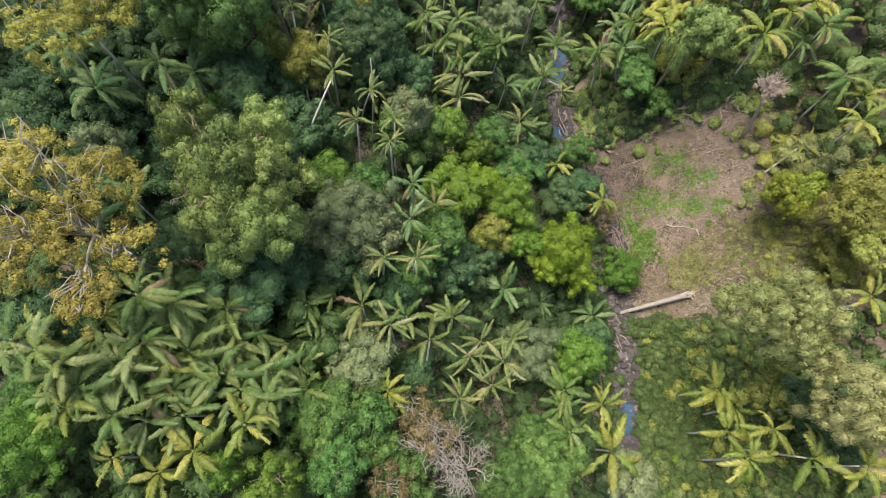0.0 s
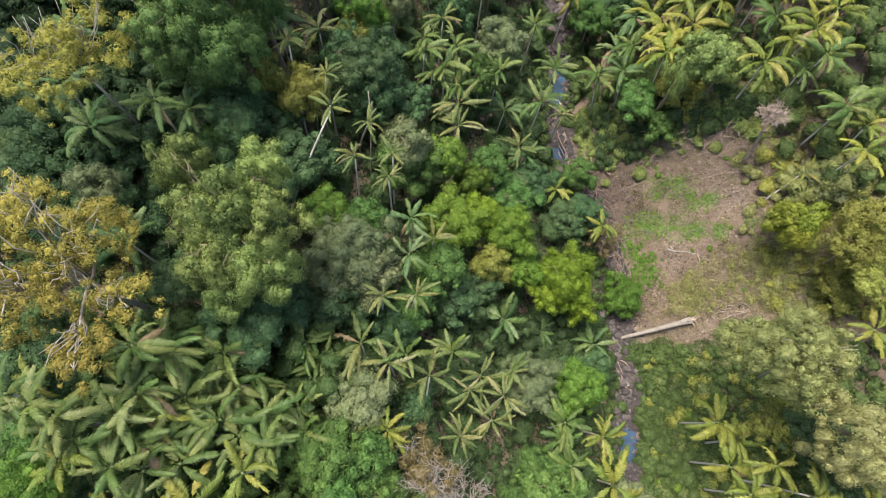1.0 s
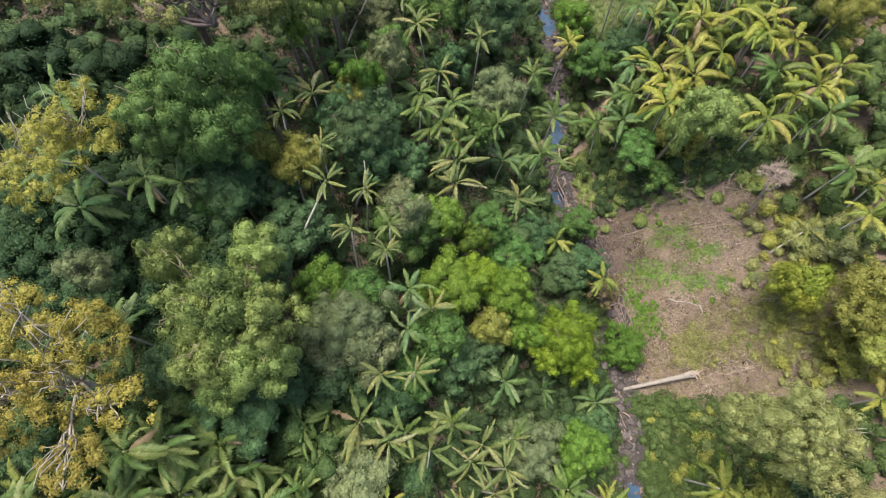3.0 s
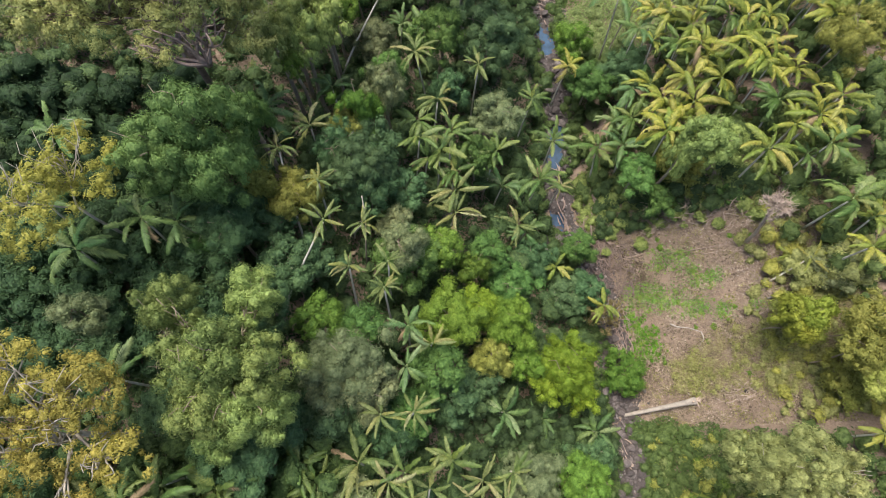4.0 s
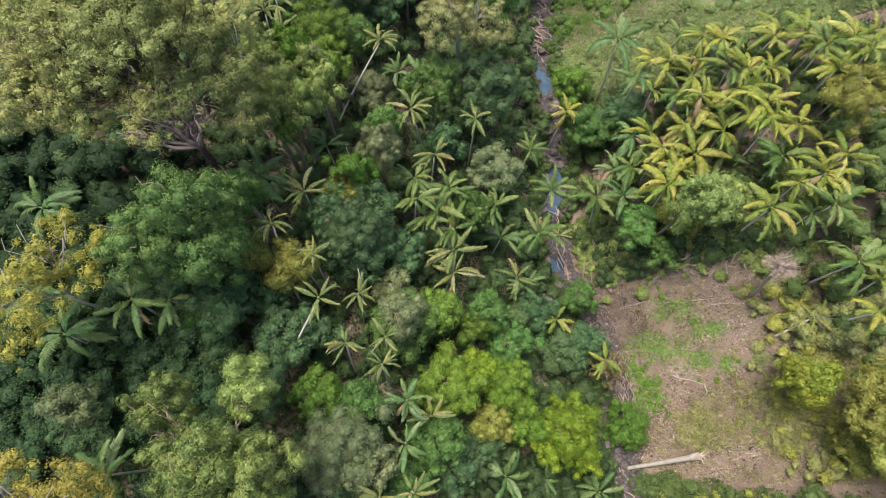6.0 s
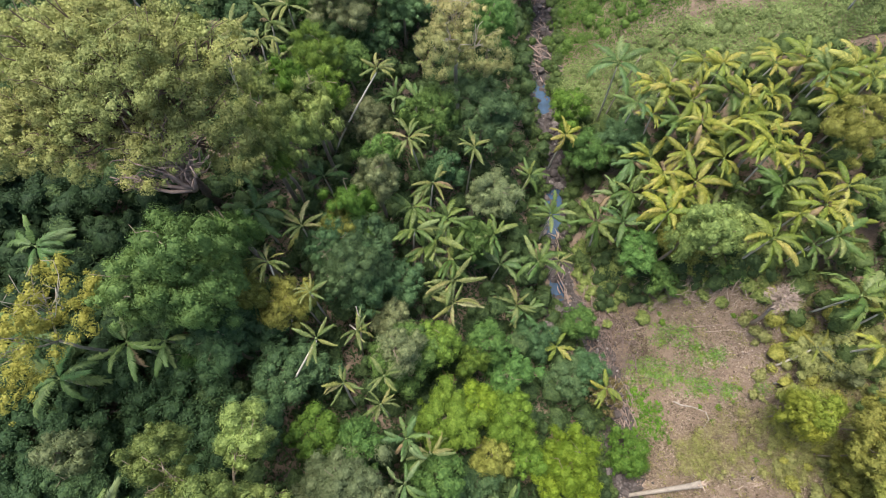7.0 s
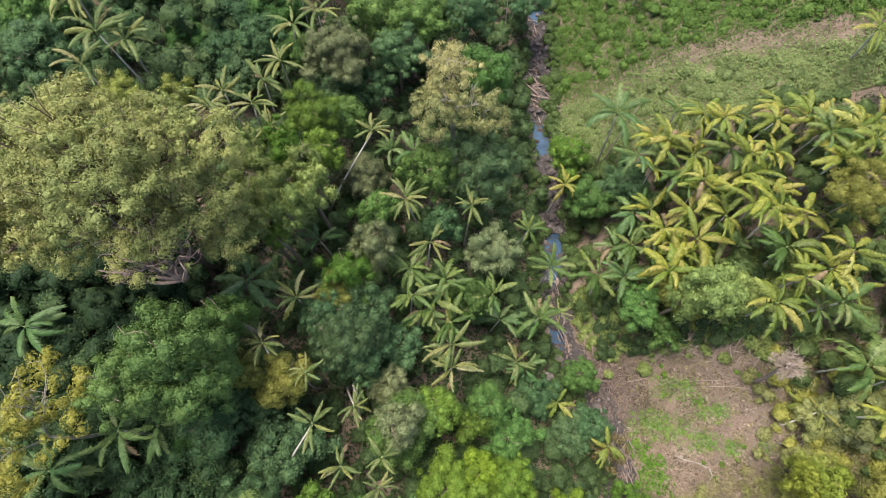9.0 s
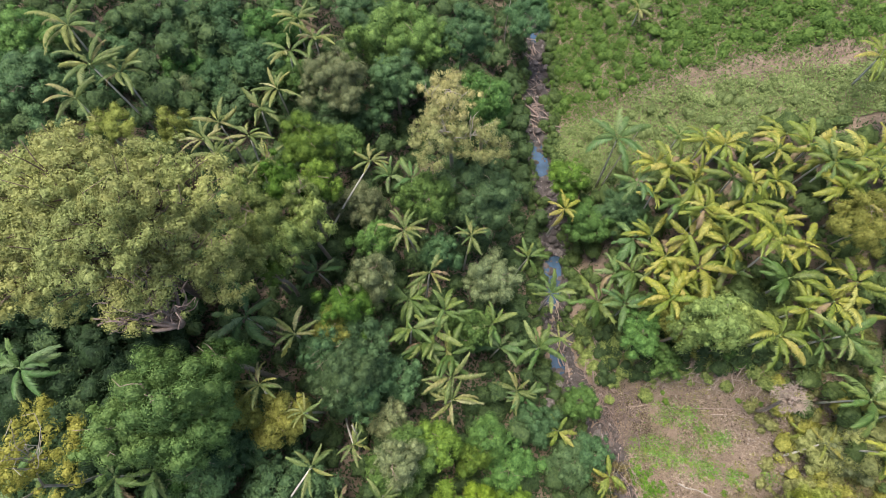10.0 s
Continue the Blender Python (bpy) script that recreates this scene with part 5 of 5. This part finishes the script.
tree([(30.7, 21.6, 18.5, 1.3), (32.2, 21.3, 18.9, 1.4), (31.6, 20.3, 18.0, 1.2)], LEAF["chartreuse"], "bright yellow-green bushy tree at the edge of the clearing", stout=0.5)
bushes("bank_shrubs", 1700, (12, 23, -10, 96), (0.0, 0.7), 0.18, LEAF["thicket"], "low green shrubs overhanging the creek banks", lambda x, y: (np.abs(x - creek_x(y)) > 1.15 + 0.45 * np.sin(1.7 * y + x)) & (np.abs(x - creek_x(y)) < 3.0) & ((y < 13) | (y > 40) | (x < creek_x(y))), 26, (0.4, 1.0))

bushes("low_shrubs", 620, (21, 33, -12, 12.6), (-0.2, 0.4), 0.16, LEAF["bank"], "waist-high green creepers heaped over the bank", lambda x, y: (x > creek_x(y) + 1.5) & (y < 13.0 - 0.2 * (x - 22)), 45, (0.4, 0.95))
bushes("low_shrubs", 1500, (17, 56, 62, 92), (-0.3, 0.35), 0.19, LEAF["cover"], "mounds of green creepers on the hillside", lambda x, y: (x > creek_x(y) + 2) & (y > strip(x) + 1.9) & (rng.random(len(x)) < 0.75), 30, (0.4, 1.2))
bushes("low_shrubs", 800, (17, 56, 55, 68), (-0.3, 0.25), 0.16, LEAF["pale"], "mounds of pale grey-green creepers on the hillside", lambda x, y: (x > creek_x(y) + 2) & (y < strip(x) - 1.5) & (y > 57.5) & (rng.random(len(x)) < 0.75), 34, (0.35, 0.9))

pile(18.6, 33.6, 2.4, 4.0, 55, 2.2, "heap of brown driftwood sticks on the creek bank", DRIFTWOOD, loose=0.8)
pile(26.5, 34.5, 6.0, 3.5, 60, 0.2, "scattered dead branches at the head of the clearing", STICK, (1.0, 3.0), (0.02, 0.05), 0.6)
pile(30.5, 33.0, 3.0, 2.5, 30, 0.5, "scattered dead branches beside the dead tree", STICK, (1.0, 3.2), (0.02, 0.05), 0.6)
pile(29.6, 15.6, 3.0, 1.8, 30, 0.3, "pale splintered wood beside the fallen log", STICK, (0.5, 1.6), (0.03, 0.07), 0.7)
def dead_branch(points, girth, mat, label):
    """One crooked branch lying on the ground, with two stubs."""
    p = np.array([(x, y, float(ground_z(x, y)) + 0.6 * girth + 0.06) for x, y in points])
    t = np.linspace(0, len(p) - 1, 12)
    line = np.stack([np.interp(t, np.arange(len(p)), p[:, k]) for k in range(3)], axis=1)
    line[1:-1] = (line[:-2] + 2 * line[1:-1] + line[2:]) / 4
    ob = tagged(new("dead_branch"), label, "branch")
    ob.matrix_basis = Matrix.Translation(tuple(line[0]))
    part("stem", tubes_mesh("stem", [(line - line[0], np.linspace(girth, 0.35 * girth, 12))], mat, 7), ob)
    for k in (4, 8):
        s = line[k] - line[0]
        part("stub", tubes_mesh("stub", [(bend(s, s + ball(1)[0] * np.array([0.6, 0.6, 0.2]) + np.array([0, 0, 0.15]), 0.05, 4), np.linspace(0.5 * girth, 0.15 * girth, 4))], mat, 5), ob)
    return ob


dead_branch(((25.3, 23.2), (26.0, 22.7), (26.7, 22.6), (27.6, 22.0)), 0.11, BONE, "crooked bleached branch lying on bare earth")
dead_branch(((27.7, 22.0), (27.9, 21.2), (27.3, 20.4)), 0.08, BONE, "curved pale branch lying in dry grass")
dead_branch(((32.4, 24.2), (33.4, 24.3), (34.6, 24.2)), 0.12, LOG, "short pale log lying in the scrub")
dead_branch(((28.3, 29.9), (29.8, 29.7), (31.4, 29.2), (32.1, 28.2)), 0.07, STICK, "long dry branch lying across the clearing")
dead_branch(((27.2, 30.6), (29.0, 30.4), (31.2, 30.3)), 0.06, DRIFTWOOD, "long brown branch lying across the clearing")
dead_branch(((21.2, 31.2), (22.3, 31.2), (23.6, 31.4)), 0.09, STICK, "pale branch sticking out of the driftwood heap")
dead_branch(((25.4, 16.6), (25.9, 16.0), (26.3, 15.5)), 0.07, BONE, "pale stick leaning by the fallen trunk")
palm(34.5, 26.9, 15.6, 1.5, FROND["yellow"], "small toppled palm with yellowing fronds in the shrubs", lean=(0.5, 0.3), fronds=5, blades=SLIM_FRONDS)
pile(33.0, 26.0, 3.0, 3.0, 14, 2.2, "dry branches lying in the shrubs", STICK, (1.0, 3.0), (0.02, 0.05), 0.6)

clods_v, clods_f = [], []
for i in range(2600):
    x, y = 20.5 + 15 * rng.random(), 12.5 + 26 * rng.random()
    if x < creek_x(y) + 1.6:
        x += 3
    k = 0.04 + 0.13 * rng.random() ** 3
    clods_f.append(rf + len(rv) * i)
    clods_v.append(rv[:, [0, 1, 2] if i % 2 else [1, 0, 2]] * k * (0.6 + 0.8 * rng.random(3)) + np.array((x, y, float(ground_z(x, y)))))
tagged(new("clods", mesh_of("clods", np.vstack(clods_v), np.vstack(clods_f), CLOD)), "loose clods of earth and stones on the bare clearing", "earth", kind="stuff")
bushes("low_shrubs", 420, (30, 40, 13, 38), (-0.2, 0.5), 0.18, SCRUB, "dry olive shrubs along the clearing's edge", lambda x, y: (x > 31.5 + 0.9 * np.sin(y)) & (rng.random(len(x)) < 0.6), 45, (0.3, 0.9))
bushes("low_shrubs", 120, (21, 35, 15, 36), (-0.25, 0.1), 0.16, LEAF["bright"], "tufts of fresh green weeds on the clearing", lambda x, y: (np.sin(1.3 * x + y) + np.cos(0.9 * y - 0.7 * x) > 0.7) & (x > creek_x(y) + 2), 60, (0.2, 0.5))

for kind, words, n in (("pale", "pale green weeds on the creek bank", 130), ("olive", "yellowish shrubs on the creek bank", 110), ("bright", "bright green shrubs on the creek bank", 60)):
    bushes("low_shrubs", n * 3, (22, 34, -12, 11), (-0.1, 0.6), 0.19, LEAF[kind], words, lambda x, y: (x > creek_x(y) + 2.2) & (rng.random(len(x)) < 0.34 - 0.012 * y), 45, (0.3, 0.9))
for x, y, size in ((-26.5, 74.0, 0.9), (-24.6, 75.2, 0.6), (-23.4, 73.8, 0.5)):
    rock(x, y, size, label="grey boulder among the trees", group="forest boulders")


def pole(foot, tip, girth, label):
    """A bare dead trunk standing on the ground."""
    foot = np.array((foot[0], foot[1], float(ground_z(*foot)) - 0.1))
    ob = tagged(new("dead_tree"), label, "dead tree")
    ob.matrix_basis = Matrix.Translation(tuple(foot))
    part("stem", tubes_mesh("stem", [(bend((0, 0, 0), np.array(tip) - foot, 0.08, 7), np.linspace(girth, girth * 0.45, 7))], BONE, 8), ob)
    for i in range(3):
        s = (np.array(tip) - foot) * (0.7 + 0.1 * i)
        part("stub", tubes_mesh("stub", [(bend(s, s + ball(1)[0] * 0.5, 0.03, 3), [0.03, 0.02, 0.01])], BONE, 5), ob)
    return ob


pole((-7.2, 28.2), (-6.1, 30.4, 23.4), 0.10, "thin bleached dead palm trunk standing among the palms")
pole((21.5, 57.0), (23.9, 59.8, 15.5), 0.09, "pale dead trunk leaning over the creeper slope")
pole((12.0, 78.0), (12.6, 79.5, 14.0), 0.10, "straight grey dead trunk beside the creek")
pole((11.2, 77.2), (11.6, 79.0, 14.5), 0.08, "straight grey dead trunk beside the creek")

bushes("low_shrubs", 130, (32, 40, 13, 32), (-0.1, 0.8), 0.18, LEAF["olive"], "yellowish bushes beside the clearing", lambda x, y: rng.random(len(x)) < 0.45, 45, (0.4, 1.1))
bushes("low_shrubs", 200, (19, 33, 34, 41), (0.0, 1.2), 0.2, LEAF["under"], "dark shrubs at the head of the clearing", lambda x, y: (x > creek_x(y) + 2.4) & (rng.random(len(x)) < 0.55), 40, (0.5, 1.2))
